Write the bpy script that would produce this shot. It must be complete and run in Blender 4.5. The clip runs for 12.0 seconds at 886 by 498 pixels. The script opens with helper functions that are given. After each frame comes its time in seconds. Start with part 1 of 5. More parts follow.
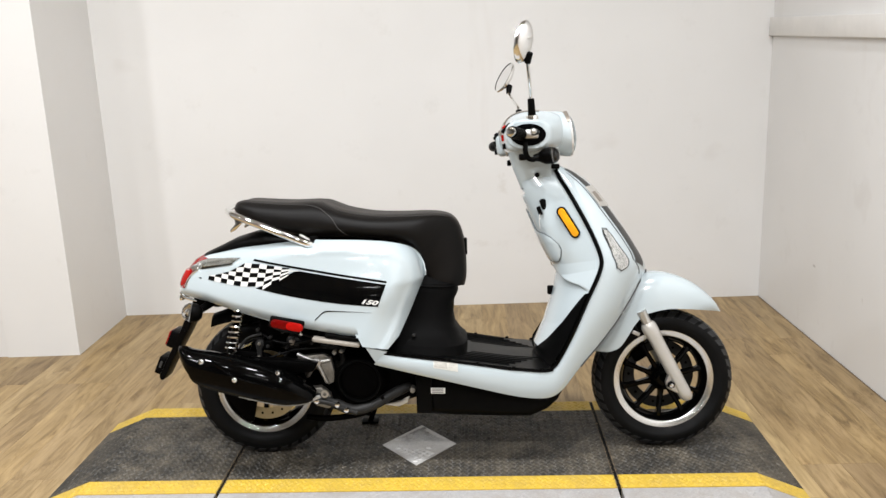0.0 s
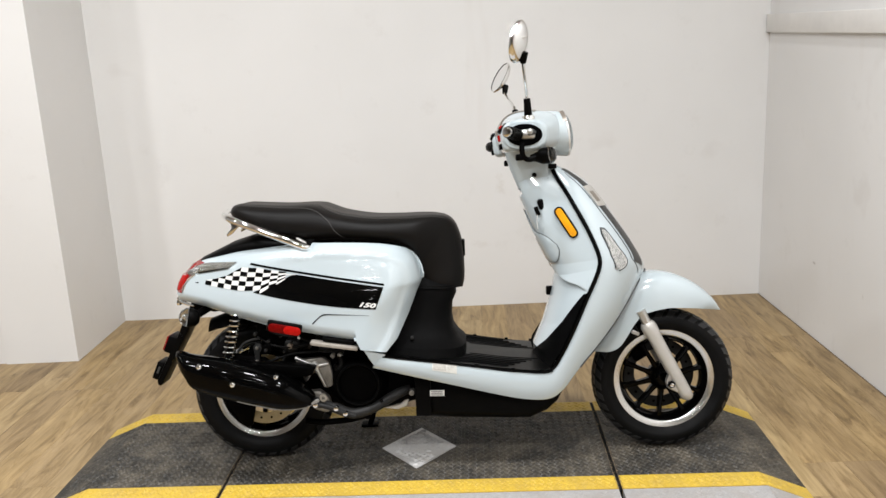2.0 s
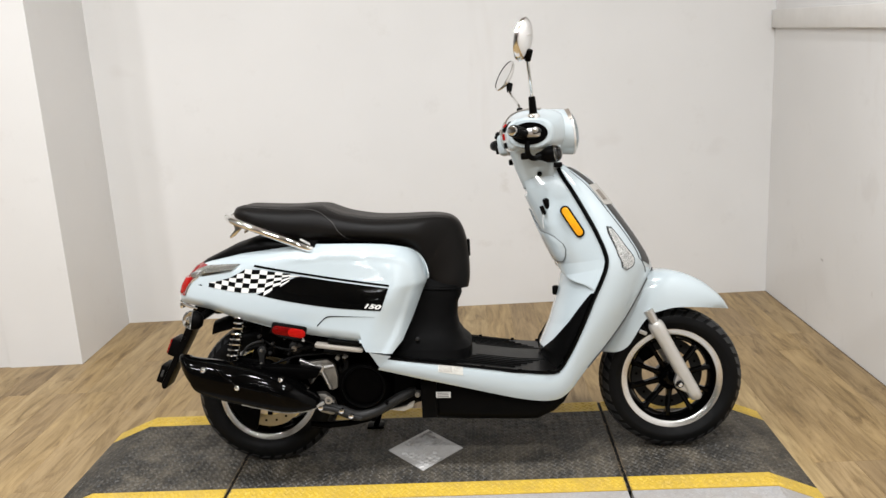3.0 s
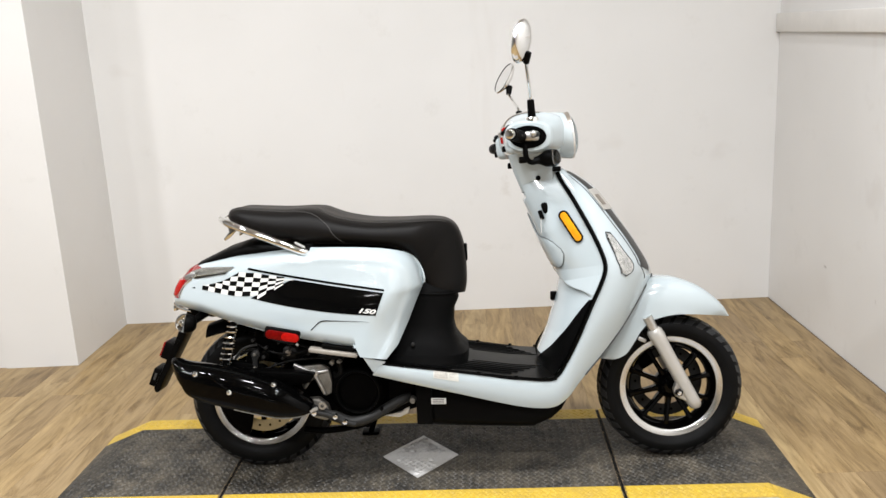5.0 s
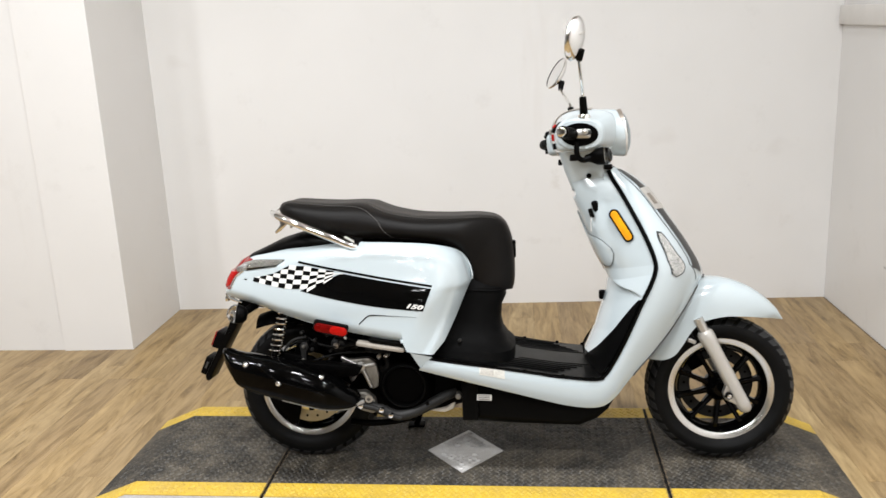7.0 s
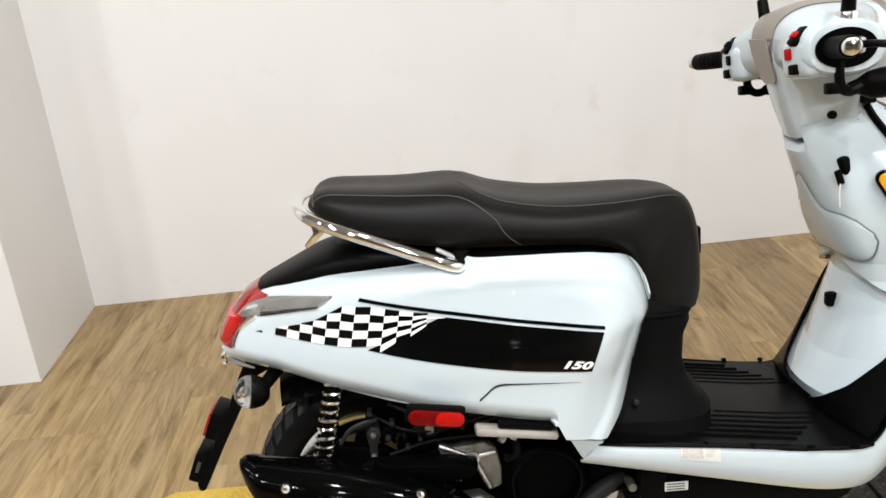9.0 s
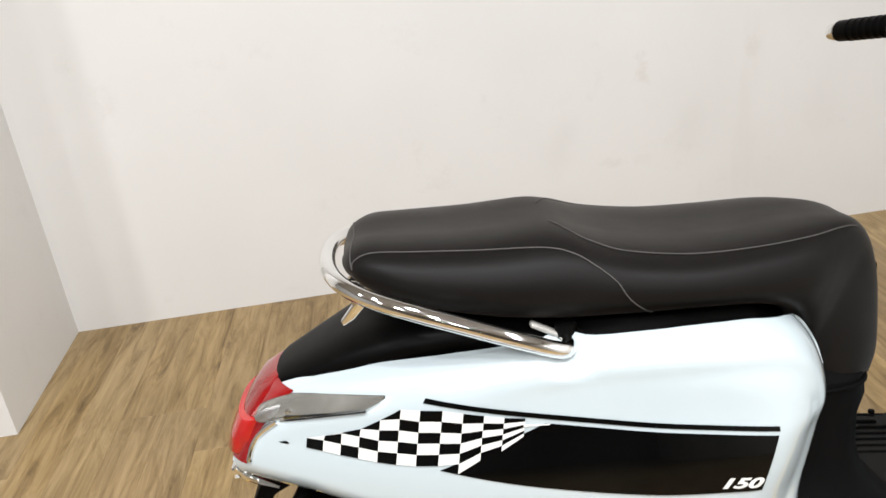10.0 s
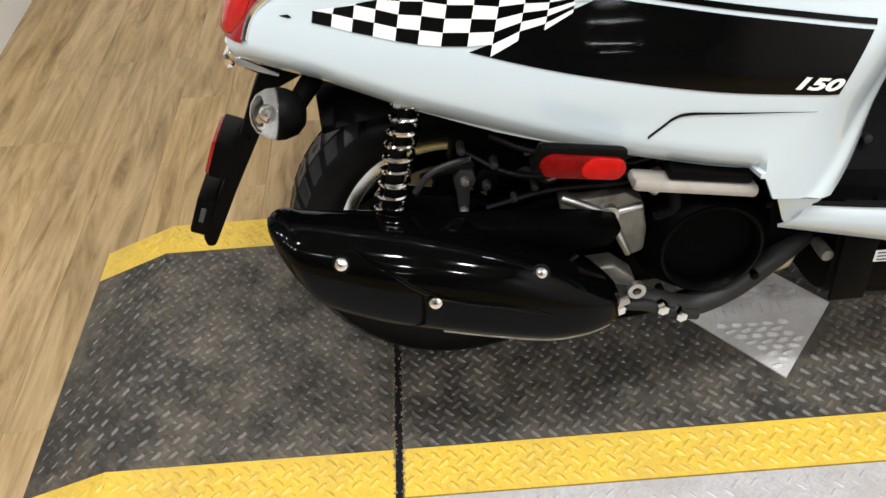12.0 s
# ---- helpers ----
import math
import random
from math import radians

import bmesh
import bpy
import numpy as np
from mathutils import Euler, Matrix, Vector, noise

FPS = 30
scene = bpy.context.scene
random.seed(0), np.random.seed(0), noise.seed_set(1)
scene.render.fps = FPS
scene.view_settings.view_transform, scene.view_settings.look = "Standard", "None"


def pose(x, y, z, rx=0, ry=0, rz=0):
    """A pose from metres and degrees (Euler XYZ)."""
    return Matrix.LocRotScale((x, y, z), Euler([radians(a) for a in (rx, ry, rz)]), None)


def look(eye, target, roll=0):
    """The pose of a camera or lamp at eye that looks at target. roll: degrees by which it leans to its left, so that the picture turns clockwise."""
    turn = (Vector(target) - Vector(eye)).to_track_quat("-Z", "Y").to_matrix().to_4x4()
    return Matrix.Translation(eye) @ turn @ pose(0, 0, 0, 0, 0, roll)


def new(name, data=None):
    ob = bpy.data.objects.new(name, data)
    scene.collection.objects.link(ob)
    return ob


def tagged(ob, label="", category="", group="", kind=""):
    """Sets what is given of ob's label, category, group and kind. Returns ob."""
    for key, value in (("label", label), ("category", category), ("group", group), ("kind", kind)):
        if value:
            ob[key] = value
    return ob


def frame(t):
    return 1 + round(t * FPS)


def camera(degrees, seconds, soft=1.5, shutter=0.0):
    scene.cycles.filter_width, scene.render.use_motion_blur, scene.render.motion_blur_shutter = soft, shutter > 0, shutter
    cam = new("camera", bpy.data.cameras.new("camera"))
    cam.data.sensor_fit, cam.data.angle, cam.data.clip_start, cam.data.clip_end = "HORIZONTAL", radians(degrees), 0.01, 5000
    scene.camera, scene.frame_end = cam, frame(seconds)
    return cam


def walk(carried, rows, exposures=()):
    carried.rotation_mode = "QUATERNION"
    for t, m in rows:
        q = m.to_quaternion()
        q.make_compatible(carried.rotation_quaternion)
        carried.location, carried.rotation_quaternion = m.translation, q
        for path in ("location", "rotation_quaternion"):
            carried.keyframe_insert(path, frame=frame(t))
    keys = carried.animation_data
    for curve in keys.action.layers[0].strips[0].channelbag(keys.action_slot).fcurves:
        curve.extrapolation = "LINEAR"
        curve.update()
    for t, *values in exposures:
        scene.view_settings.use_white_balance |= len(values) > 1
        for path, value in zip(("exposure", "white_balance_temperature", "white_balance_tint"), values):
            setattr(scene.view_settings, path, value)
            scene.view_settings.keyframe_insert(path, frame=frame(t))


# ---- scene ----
cam = camera(56.4, 12.0, soft=1.5, shutter=0.2)
PATH = [
    (0, (0.697, -2.638, 1.314), (0.639, -0.694, 0.851), -2.0),
    (0.5, (0.697, -2.64, 1.315), (0.648, -0.693, 0.859), -2.1),
    (1, (0.702, -2.641, 1.315), (0.646, -0.693, 0.868), -2.3),
    (1.5, (0.703, -2.635, 1.312), (0.644, -0.688, 0.855), -2.6),
    (2, (0.706, -2.625, 1.313), (0.647, -0.68, 0.852), -2.7),
    (2.5, (0.706, -2.62, 1.313), (0.642, -0.674, 0.857), -3.0),
    (3, (0.701, -2.6, 1.313), (0.633, -0.656, 0.849), -3.2),
    (5, (0.724, -2.564, 1.311), (0.646, -0.619, 0.852), -2.8),
    (5.5, (0.725, -2.563, 1.311), (0.655, -0.621, 0.84), -3.3),
    (6, (0.727, -2.564, 1.313), (0.665, -0.621, 0.84), -3.2),
    (6.5, (0.736, -2.573, 1.321), (0.664, -0.627, 0.865), -3.2),
    (7, (0.724, -2.557, 1.34), (0.529, -0.626, 0.855), -2.6),
    (7.2, (0.661, -2.506, 1.347), (0.466, -0.585, 0.826), -4.5),
    (8.8, (0.207, -1.576, 1.31), (0.193, 0.303, 0.625), -4.6),
    (9, (0.137, -1.47, 1.304), (0.2, 0.392, 0.575), -4.7),
    (9.2, (0.095, -1.372, 1.305), (0.235, 0.488, 0.582), -5.9),
    (9.3, (0.079, -1.326, 1.302), (0.241, 0.512, 0.530), -5.8),
    (9.5, (0.056, -1.221, 1.281), (0.209, 0.605, 0.477), -5.0),
    (9.7, (0.054, -1.102, 1.282), (0.172, 0.730, 0.488), -7.5),
    (9.8, (0.059, -1.05, 1.284), (0.124, 0.769, 0.457), -8.4),
    (10, (0.044, -0.998, 1.288), (0.106, 0.827, 0.472), -7.3),
    (10.2, (0.031, -0.963, 1.296), (0.120, 0.851, 0.457), -6.8),
    (10.5, (0.006, -0.932, 1.262), (0.104, 0.844, 0.346), -6.7),
    (10.8, (-0.017, -0.925, 1.195), (0.064, 0.778, 0.151), -5.6),
    (11, (-0.018, -0.921, 1.163), (0.056, 0.731, 0.038), -5.2),
    (11.5, (-0.021, -0.939, 1.09), (0.037, 0.579, -0.211), -4.3),
    (12, (-0.021, -0.953, 1.065), (-0.002, 0.511, -0.297), -4.4),
]
EXPOSURES = [(0, -0.1), (1, -0.15), (2.5, -0.22), (3.2, -0.18), (5, -0.08), (7, -0.1), (8.8, -0.05), (9.8, -0.07), (10.5, -0.03), (11.2, -0.05), (12, -0.1)]
walk(cam, [(t, look(eye, target, roll)) for t, eye, target, roll in PATH], EXPOSURES)

# ---- light ----
world = bpy.data.worlds.new("world")
scene.world = world
world.use_nodes = True
world.node_tree.nodes["Background"].inputs[0].default_value = (0.9, 0.95, 1.0, 1)
world.node_tree.nodes["Background"].inputs[1].default_value = 0.05

CEIL = 3.4
FLOOR = -0.063


def ceiling_lamp(x, y, watts, length=0.3, width=0.3):
    lamp = bpy.data.lights.new("ceiling_lamp", "AREA")
    lamp.shape, lamp.size, lamp.size_y = "RECTANGLE", length, width
    lamp.energy, lamp.color = watts, (0.965, 0.98, 1.0)
    ob = new("ceiling_lamp", lamp)
    ob.matrix_world = pose(x, y, CEIL - 0.09)
    return ob


LAMPS = [(x, y, 47, 0.18, 0.18) for y in (-3.0, -1.0) for x in (-2.1, -0.9, 0.3, 1.5)]
LAMPS += [(-0.25, -6.7, 42, 0.9, 0.07), (-0.7, -13.2, 42, 0.9, 0.07), (-1.0, -19.6, 42, 0.9, 0.07)]
for lx, ly, watts, length, width in LAMPS:
    ceiling_lamp(lx, ly, watts, length, width)

# ---- materials ----
def nodes_of(name):
    m = bpy.data.materials.new(name)
    m.use_nodes = True
    nt = m.node_tree
    return m, nt, nt.nodes["Principled BSDF"]


def link(nt, a, b):
    nt.links.new(a, b)


def tex(nt, scale, detail=4.0, rough=0.6, stretch=(1, 1, 1), kind="Object"):
    co = nt.nodes.new("ShaderNodeTexCoord")
    mp = nt.nodes.new("ShaderNodeMapping")
    mp.inputs["Scale"].default_value = stretch
    link(nt, co.outputs[kind], mp.inputs["Vector"])
    n = nt.nodes.new("ShaderNodeTexNoise")
    n.inputs["Scale"].default_value, n.inputs["Detail"].default_value, n.inputs["Roughness"].default_value = scale, detail, rough
    link(nt, mp.outputs["Vector"], n.inputs["Vector"])
    return n.outputs["Fac"]


def ramp(nt, fac, stops):
    r = nt.nodes.new("ShaderNodeValToRGB")
    while len(r.color_ramp.elements) < len(stops):
        r.color_ramp.elements.new(0.5)
    for e, (p, c) in zip(r.color_ramp.elements, stops):
        e.position, e.color = p, (*c, 1)
    link(nt, fac, r.inputs["Fac"])
    return r.outputs["Color"]


def bump(nt, bsdf, fac, strength, distance):
    b = nt.nodes.new("ShaderNodeBump")
    b.inputs["Strength"].default_value, b.inputs["Distance"].default_value = strength, distance
    link(nt, fac, b.inputs["Height"])
    link(nt, b.outputs["Normal"], bsdf.inputs["Normal"])


def mixed(nt, fac, a, b, blend="MIX"):
    m = nt.nodes.new("ShaderNodeMix")
    m.data_type, m.blend_type = "RGBA", blend
    for v, s in ((fac, 0), (a, 6), (b, 7)):
        if isinstance(v, (int, float)):
            m.inputs[s].default_value = v
        elif isinstance(v, tuple):
            m.inputs[s].default_value = (*v, 1)
        else:
            link(nt, v, m.inputs[s])
    return m.outputs[2]


def plain(name, colour, rough=0.5, metal=0.0, coat=0.0, vary=0.12, scale=9.0, grain=0.0, grain_scale=400.0, spec=0.5):
    """A surface with a slow and a fine variation of colour and gloss."""
    m, nt, b = nodes_of(name)
    slow, fine = tex(nt, scale), tex(nt, scale * 14, 3)
    lo = tuple(max(0, c * (1 - vary)) for c in colour)
    hi = tuple(min(1, c * (1 + vary)) for c in colour)
    base = ramp(nt, slow, [(0.3, lo), (0.7, hi)])
    link(nt, mixed(nt, vary * 0.6, base, ramp(nt, fine, [(0.35, lo), (0.65, hi)])), b.inputs["Base Color"])
    rr = nt.nodes.new("ShaderNodeMapRange")
    rr.inputs["To Min"].default_value, rr.inputs["To Max"].default_value = max(0.01, rough * 0.8), min(1, rough * 1.25)
    link(nt, slow, rr.inputs["Value"])
    link(nt, rr.outputs["Result"], b.inputs["Roughness"])
    b.inputs["Metallic"].default_value = metal
    b.inputs["Coat Weight"].default_value = coat
    b.inputs["Coat Roughness"].default_value = 0.04
    b.inputs["Specular IOR Level"].default_value = spec
    if grain:
        bump(nt, b, tex(nt, grain_scale, 2), grain, 0.001)
    return m


# scuffs on the walls: centre, reach and tint
MARKS = [((0.90, 1.78, 0.62), (0.075, 0.3, 0.20), (0.90, 0.885, 0.865)), ((1.28, 1.79, 0.64), (0.085, 0.3, 0.16), (0.93, 0.92, 0.905)), ((0.77, 1.78, 0.29), (0.16, 0.3, 0.06), (0.93, 0.92, 0.91)),
         ((2.31, 1.118, 0.288), (0.3, 0.045, 0.022), (0.62, 0.60, 0.58)), ((2.31, 0.640, 0.268), (0.3, 0.030, 0.045), (0.80, 0.78, 0.76))]


def wall_paint():
    m, nt, b = nodes_of("wall_paint")
    slow, mid = tex(nt, 0.9, 3), tex(nt, 5, 5, 0.7)
    base = ramp(nt, slow, [(0.3, (0.71, 0.70, 0.685)), (0.7, (0.76, 0.75, 0.737))])
    scuff = ramp(nt, mid, [(0.60, (1, 1, 1)), (0.80, (0.80, 0.78, 0.76))])
    c = mixed(nt, 0.35, base, scuff, "MULTIPLY")
    drip = ramp(nt, tex(nt, 2.6, 4, 0.6, (1, 1, 0.16)), [(0.62, (1, 1, 1)), (0.72, (0.90, 0.875, 0.85))])
    c = mixed(nt, 0.55, c, drip, "MULTIPLY")
    smear = ramp(nt, tex(nt, 3.4, 3, 0.5, (0.7, 1, 1)), [(0.68, (1, 1, 1)), (0.76, (0.88, 0.86, 0.845))])
    c = mixed(nt, 0.45, c, smear, "MULTIPLY")
    co = nt.nodes.new("ShaderNodeTexCoord")
    rag = tex(nt, 16, 4, 0.7)
    for centre, reach, shade in MARKS:
        away, scaled, length = (nt.nodes.new("ShaderNodeVectorMath") for _ in range(3))
        away.operation, scaled.operation, length.operation = "SUBTRACT", "DIVIDE", "LENGTH"
        away.inputs[1].default_value, scaled.inputs[1].default_value = centre, reach
        link(nt, co.outputs["Object"], away.inputs[0])
        link(nt, away.outputs[0], scaled.inputs[0])
        link(nt, scaled.outputs[0], length.inputs[0])
        edge = nt.nodes.new("ShaderNodeMath")
        edge.operation = "MULTIPLY_ADD"
        edge.inputs[1].default_value = 1.3
        link(nt, rag, edge.inputs[0])
        link(nt, length.outputs["Value"], edge.inputs[2])
        c = mixed(nt, 1.0, c, ramp(nt, edge.outputs[0], [(0.62, shade), (1.0, (1, 1, 1))]), "MULTIPLY")
    link(nt, c, b.inputs["Base Color"])
    b.inputs["Roughness"].default_value = 0.62
    bump(nt, b, tex(nt, 180, 3), 0.12, 0.001)
    return m


def plank_wood():
    m, nt, b = nodes_of("plank_vinyl")
    oi = nt.nodes.new("ShaderNodeObjectInfo")
    co = nt.nodes.new("ShaderNodeTexCoord")
    off = nt.nodes.new("ShaderNodeVectorMath")
    off.operation = "MULTIPLY_ADD"
    cmb = nt.nodes.new("ShaderNodeCombineXYZ")
    link(nt, oi.outputs["Random"], cmb.inputs[0])
    link(nt, oi.outputs["Random"], cmb.inputs[1])
    link(nt, cmb.outputs[0], off.inputs[0])
    off.inputs[1].default_value = (37, 91, 0)
    link(nt, co.outputs["Object"], off.inputs[2])

    def grain(stretch, scale, detail, rough=0.62, warp=0.0):
        mp = nt.nodes.new("ShaderNodeMapping")
        mp.inputs["Scale"].default_value = stretch
        link(nt, off.outputs[0], mp.inputs["Vector"])
        n = nt.nodes.new("ShaderNodeTexNoise")
        n.inputs["Scale"].default_value, n.inputs["Detail"].default_value = scale, detail
        n.inputs["Roughness"].default_value, n.inputs["Distortion"].default_value = rough, warp
        link(nt, mp.outputs["Vector"], n.inputs["Vector"])
        return n.outputs["Fac"]

    broad = grain((1, 0.15, 1), 22, 6, 0.66, 1.1)
    cloud = grain((1, 0.3, 1), 6, 3)
    fine = grain((1, 0.05, 1), 70, 4)
    tone = ramp(nt, oi.outputs["Random"], [(0.0, (0.250, 0.178, 0.096)), (0.35, (0.335, 0.240, 0.118)), (0.7, (0.300, 0.218, 0.118)), (1.0, (0.400, 0.300, 0.158))])
    dark = ramp(nt, broad, [(0.28, (0.33, 0.27, 0.19)), (0.43, (0.78, 0.73, 0.63)), (0.57, (1.06, 1.04, 1.0)), (0.75, (1.22, 1.20, 1.16))])
    c = mixed(nt, 0.92, tone, dark, "MULTIPLY")
    c = mixed(nt, 0.8, c, ramp(nt, cloud, [(0.3, (0.80, 0.78, 0.74)), (0.7, (1.14, 1.13, 1.11))]), "MULTIPLY")
    link(nt, mixed(nt, 0.55, c, ramp(nt, fine, [(0.3, (0.66, 0.61, 0.54)), (0.62, (1.14, 1.13, 1.11))]), "MULTIPLY"), b.inputs["Base Color"])
    b.inputs["Roughness"].default_value = 0.42
    b.inputs["Specular IOR Level"].default_value = 0.35
    bump(nt, b, fine, 0.1, 0.001)
    return m


def mat_rubber(name, dark, light, rough, dust):
    """Worn rubber or paint with pale dust trodden into it."""
    m, nt, b = nodes_of(name)
    slow, mid, fine = tex(nt, 5.0, 9, 0.8), tex(nt, 43, 6, 0.8), tex(nt, 190, 3)
    c = ramp(nt, mid, [(0.35, dark), (0.7, light)])
    c = mixed(nt, 0.5, c, ramp(nt, fine, [(0.35, dark), (0.7, light)]))
    wear = ramp(nt, slow, [(0.44, (0, 0, 0)), (0.66, (1, 1, 1))])
    c = mixed(nt, wear, c, mixed(nt, 0.6, c, dust))
    c = mixed(nt, ramp(nt, tex(nt, 5.3, 6, 0.8), [(0.50, (0, 0, 0)), (0.62, (1, 1, 1))]), c, mixed(nt, 0.3, c, dark))
    spots = ramp(nt, tex(nt, 34.0, 6, 0.8), [(0.54, (0, 0, 0)), (0.74, (1, 1, 1))])
    link(nt, mixed(nt, spots, c, mixed(nt, 0.55, c, dust)), b.inputs["Base Color"])
    b.inputs["Roughness"].default_value = rough
    bump(nt, b, fine, 0.25, 0.001)
    return m


WALL = wall_paint()
PLANK = plank_wood()
CEILING = plain("ceiling_paint", (0.36, 0.355, 0.35), 0.8, vary=0.04, scale=2)
# for the unseen walls; the grey keeps bounced fill light low
UNSEEN_WALL = plain("unseen_wall_grey", (0.27, 0.267, 0.264), 0.8, vary=0.08, scale=2)
TRIM = plain("trim_paint", (0.74, 0.72, 0.69), 0.5, vary=0.05)
RUBBER = mat_rubber("black_rubber", (0.0085, 0.0074, 0.0058), (0.027, 0.0235, 0.0185), 0.65, (0.165, 0.136, 0.098))
TREAD = mat_rubber("worn_rubber_treads", (0.016, 0.0148, 0.0130), (0.052, 0.0475, 0.040), 0.45, (0.19, 0.16, 0.115))
YELLOW = mat_rubber("yellow_rubber", (0.48, 0.305, 0.026), (0.70, 0.49, 0.062), 0.5, (0.36, 0.25, 0.07))
STEEL = mat_rubber("grey_tread_plate", (0.30, 0.29, 0.285), (0.46, 0.45, 0.445), 0.42, (0.30, 0.26, 0.22))
LOGO = mat_rubber("silver_logo", (0.36, 0.355, 0.35), (0.52, 0.51, 0.50), 0.4, (0.34, 0.31, 0.27))
GRIT = plain("brown_grit", (0.15, 0.110, 0.066), 0.8, vary=0.5, scale=60)
SEAM = plain("seam_rubber", (0.004, 0.004, 0.004), 0.7, spec=0.15)

# ---- scooter materials ----
WHITE = plain("pale_blue_white_paint", (0.455, 0.516, 0.541), 0.14, coat=1.0, vary=0.02, scale=3)
GLOSS = plain("gloss_black", (0.0009, 0.0009, 0.0009), 0.06, vary=0.1, spec=0.10)
PLASTIC = plain("black_plastic", (0.0018, 0.0017, 0.0016), 0.4, vary=0.2, scale=14, grain=0.12, grain_scale=700, spec=0.05)
COVER = plain("matte_cover_plastic", (0.0030, 0.0029, 0.0029), 0.5, vary=0.2, scale=14, grain=0.15, grain_scale=700, spec=0.035)
FLOORMAT = plain("floor_rubber", (0.0018, 0.0018, 0.0018), 0.3, vary=0.25, scale=12, grain=0.12, grain_scale=500, spec=0.05)
VINYL = plain("seat_vinyl", (0.0042, 0.0035, 0.0031), 0.46, vary=0.2, scale=8, grain=0.25, grain_scale=520, spec=0.14)
sheen = VINYL.node_tree.nodes["Principled BSDF"].inputs
sheen["Sheen Weight"].default_value, sheen["Sheen Roughness"].default_value, sheen["Sheen Tint"].default_value = 0.09, 0.35, (0.62, 0.52, 0.46, 1)
TYRE = plain("tyre_rubber", (0.0036, 0.0036, 0.0037), 0.46, vary=0.3, scale=20, grain=0.15, spec=0.10)
# lighter copy of TYRE: light on the blocks, against shaded grooves, is coloured in
LIT_TREAD = plain("lit_tread_rubber", (0.0105, 0.0110, 0.0118), 0.38, vary=0.3, scale=20, grain=0.15, spec=0.42)
CHROME = plain("chrome", (0.86, 0.86, 0.85), 0.05, metal=1.0, vary=0.03)
ALLOY = plain("cast_aluminium", (0.56, 0.55, 0.53), 0.38, metal=1.0, vary=0.15, scale=25, grain=0.2, grain_scale=300)
MACHINED = plain("machined_rim", (0.76, 0.76, 0.75), 0.24, metal=1.0, vary=0.06, scale=20)
SILVER = plain("silver_paint", (0.50, 0.48, 0.445), 0.34, metal=0.35, coat=0.3, vary=0.06, scale=15)
ENGINE = plain("engine_black", (0.0011, 0.001, 0.001), 0.45, vary=0.3, scale=25, spec=0.022)
BRONZE = plain("bronze_grey_trim", (0.26, 0.225, 0.19), 0.32, metal=0.4, coat=0.3, vary=0.06)
GREYSTRIP = plain("dark_grey_strip", (0.034, 0.034, 0.034), 0.4, vary=0.2, scale=60)
INK = plain("black_decal", (0.0015, 0.0015, 0.0015), 0.06, coat=0.05, vary=0.05, spec=0.17)
PAPER = plain("white_decal", (0.70, 0.69, 0.665), 0.25, coat=0.6, vary=0.03)
LABEL = plain("cream_label", (0.58, 0.575, 0.53), 0.4, vary=0.08, scale=60)
LABEL_INK = plain("label_print", (0.47, 0.45, 0.41), 0.45, vary=0.25, scale=200)
JOINT = plain("shaded_joint", (0.13, 0.14, 0.145), 0.5)
HOSE = plain("hose_rubber", (0.0028, 0.0026, 0.0025), 0.5, vary=0.2, spec=0.12)


def lens(name, colour, rough=0.08, trans=0.0, ior=1.45):
    m, nt, b = nodes_of(name)
    wob = tex(nt, 260, 2)
    lo = tuple(c * 0.75 for c in colour)
    link(nt, ramp(nt, tex(nt, 30, 3), [(0.3, lo), (0.7, colour)]), b.inputs["Base Color"])
    b.inputs["Roughness"].default_value, b.inputs["Transmission Weight"].default_value, b.inputs["IOR"].default_value = rough, trans, ior
    b.inputs["Coat Weight"].default_value, b.inputs["Coat Roughness"].default_value = 0.3, 0.03
    bump(nt, b, wob, 0.05, 0.001)
    return m


FOOTREST = plain("footrest_alloy", (0.33, 0.30, 0.26), 0.4, metal=0.2, vary=0.15, scale=40)
REFLEX_DARK = plain("dark_red_reflector", (0.11, 0.0018, 0.0015), 0.2, vary=0.25, scale=90, spec=0.1)
REFLEX = plain("red_reflector", (0.34, 0.006, 0.004), 0.2, vary=0.25, scale=90, spec=0.1)
RED = lens("red_lens", (0.24, 0.005, 0.006))
PINK = lens("clear_red_lens", (0.42, 0.014, 0.012), 0.06)
ORANGE = lens("amber_reflector", (0.86, 0.36, 0.012))
CLEAR = lens("clear_lens", (0.93, 0.94, 0.94), 0.03, 1.0)
SMOKE = plain("lens_housing", (0.075, 0.070, 0.060), 0.3, metal=0.0, vary=0.2, scale=30)
MIRROR = plain("mirror_glass", (0.9, 0.9, 0.9), 0.02, metal=1.0, vary=0.01)

SIGNAL_BOWL = plain("signal_bowl", (0.26, 0.25, 0.24), 0.3, metal=0.5, vary=0.35, scale=70)
REFLECTOR = plain("lamp_reflector", (0.74, 0.73, 0.71), 0.30, metal=0.55, vary=0.2, scale=60)
# darker copy of ALLOY: the shade around the engine is in its colour
DIM_ALLOY = plain("dimmed_aluminium", (0.22, 0.205, 0.18), 0.5, metal=0.8, vary=0.35, scale=45, grain=0.3, grain_scale=250)
GREYMETAL = plain("grey_engine_casting", (0.013, 0.0125, 0.012), 0.5, metal=0.1, spec=0.3, vary=0.3, scale=40, grain=0.2, grain_scale=300)
DISC = plain("brake_disc_steel", (0.40, 0.335, 0.21), 0.45, metal=1.0, vary=0.15, scale=30)
STITCH = plain("seam_thread", (0.045, 0.041, 0.038), 0.6)

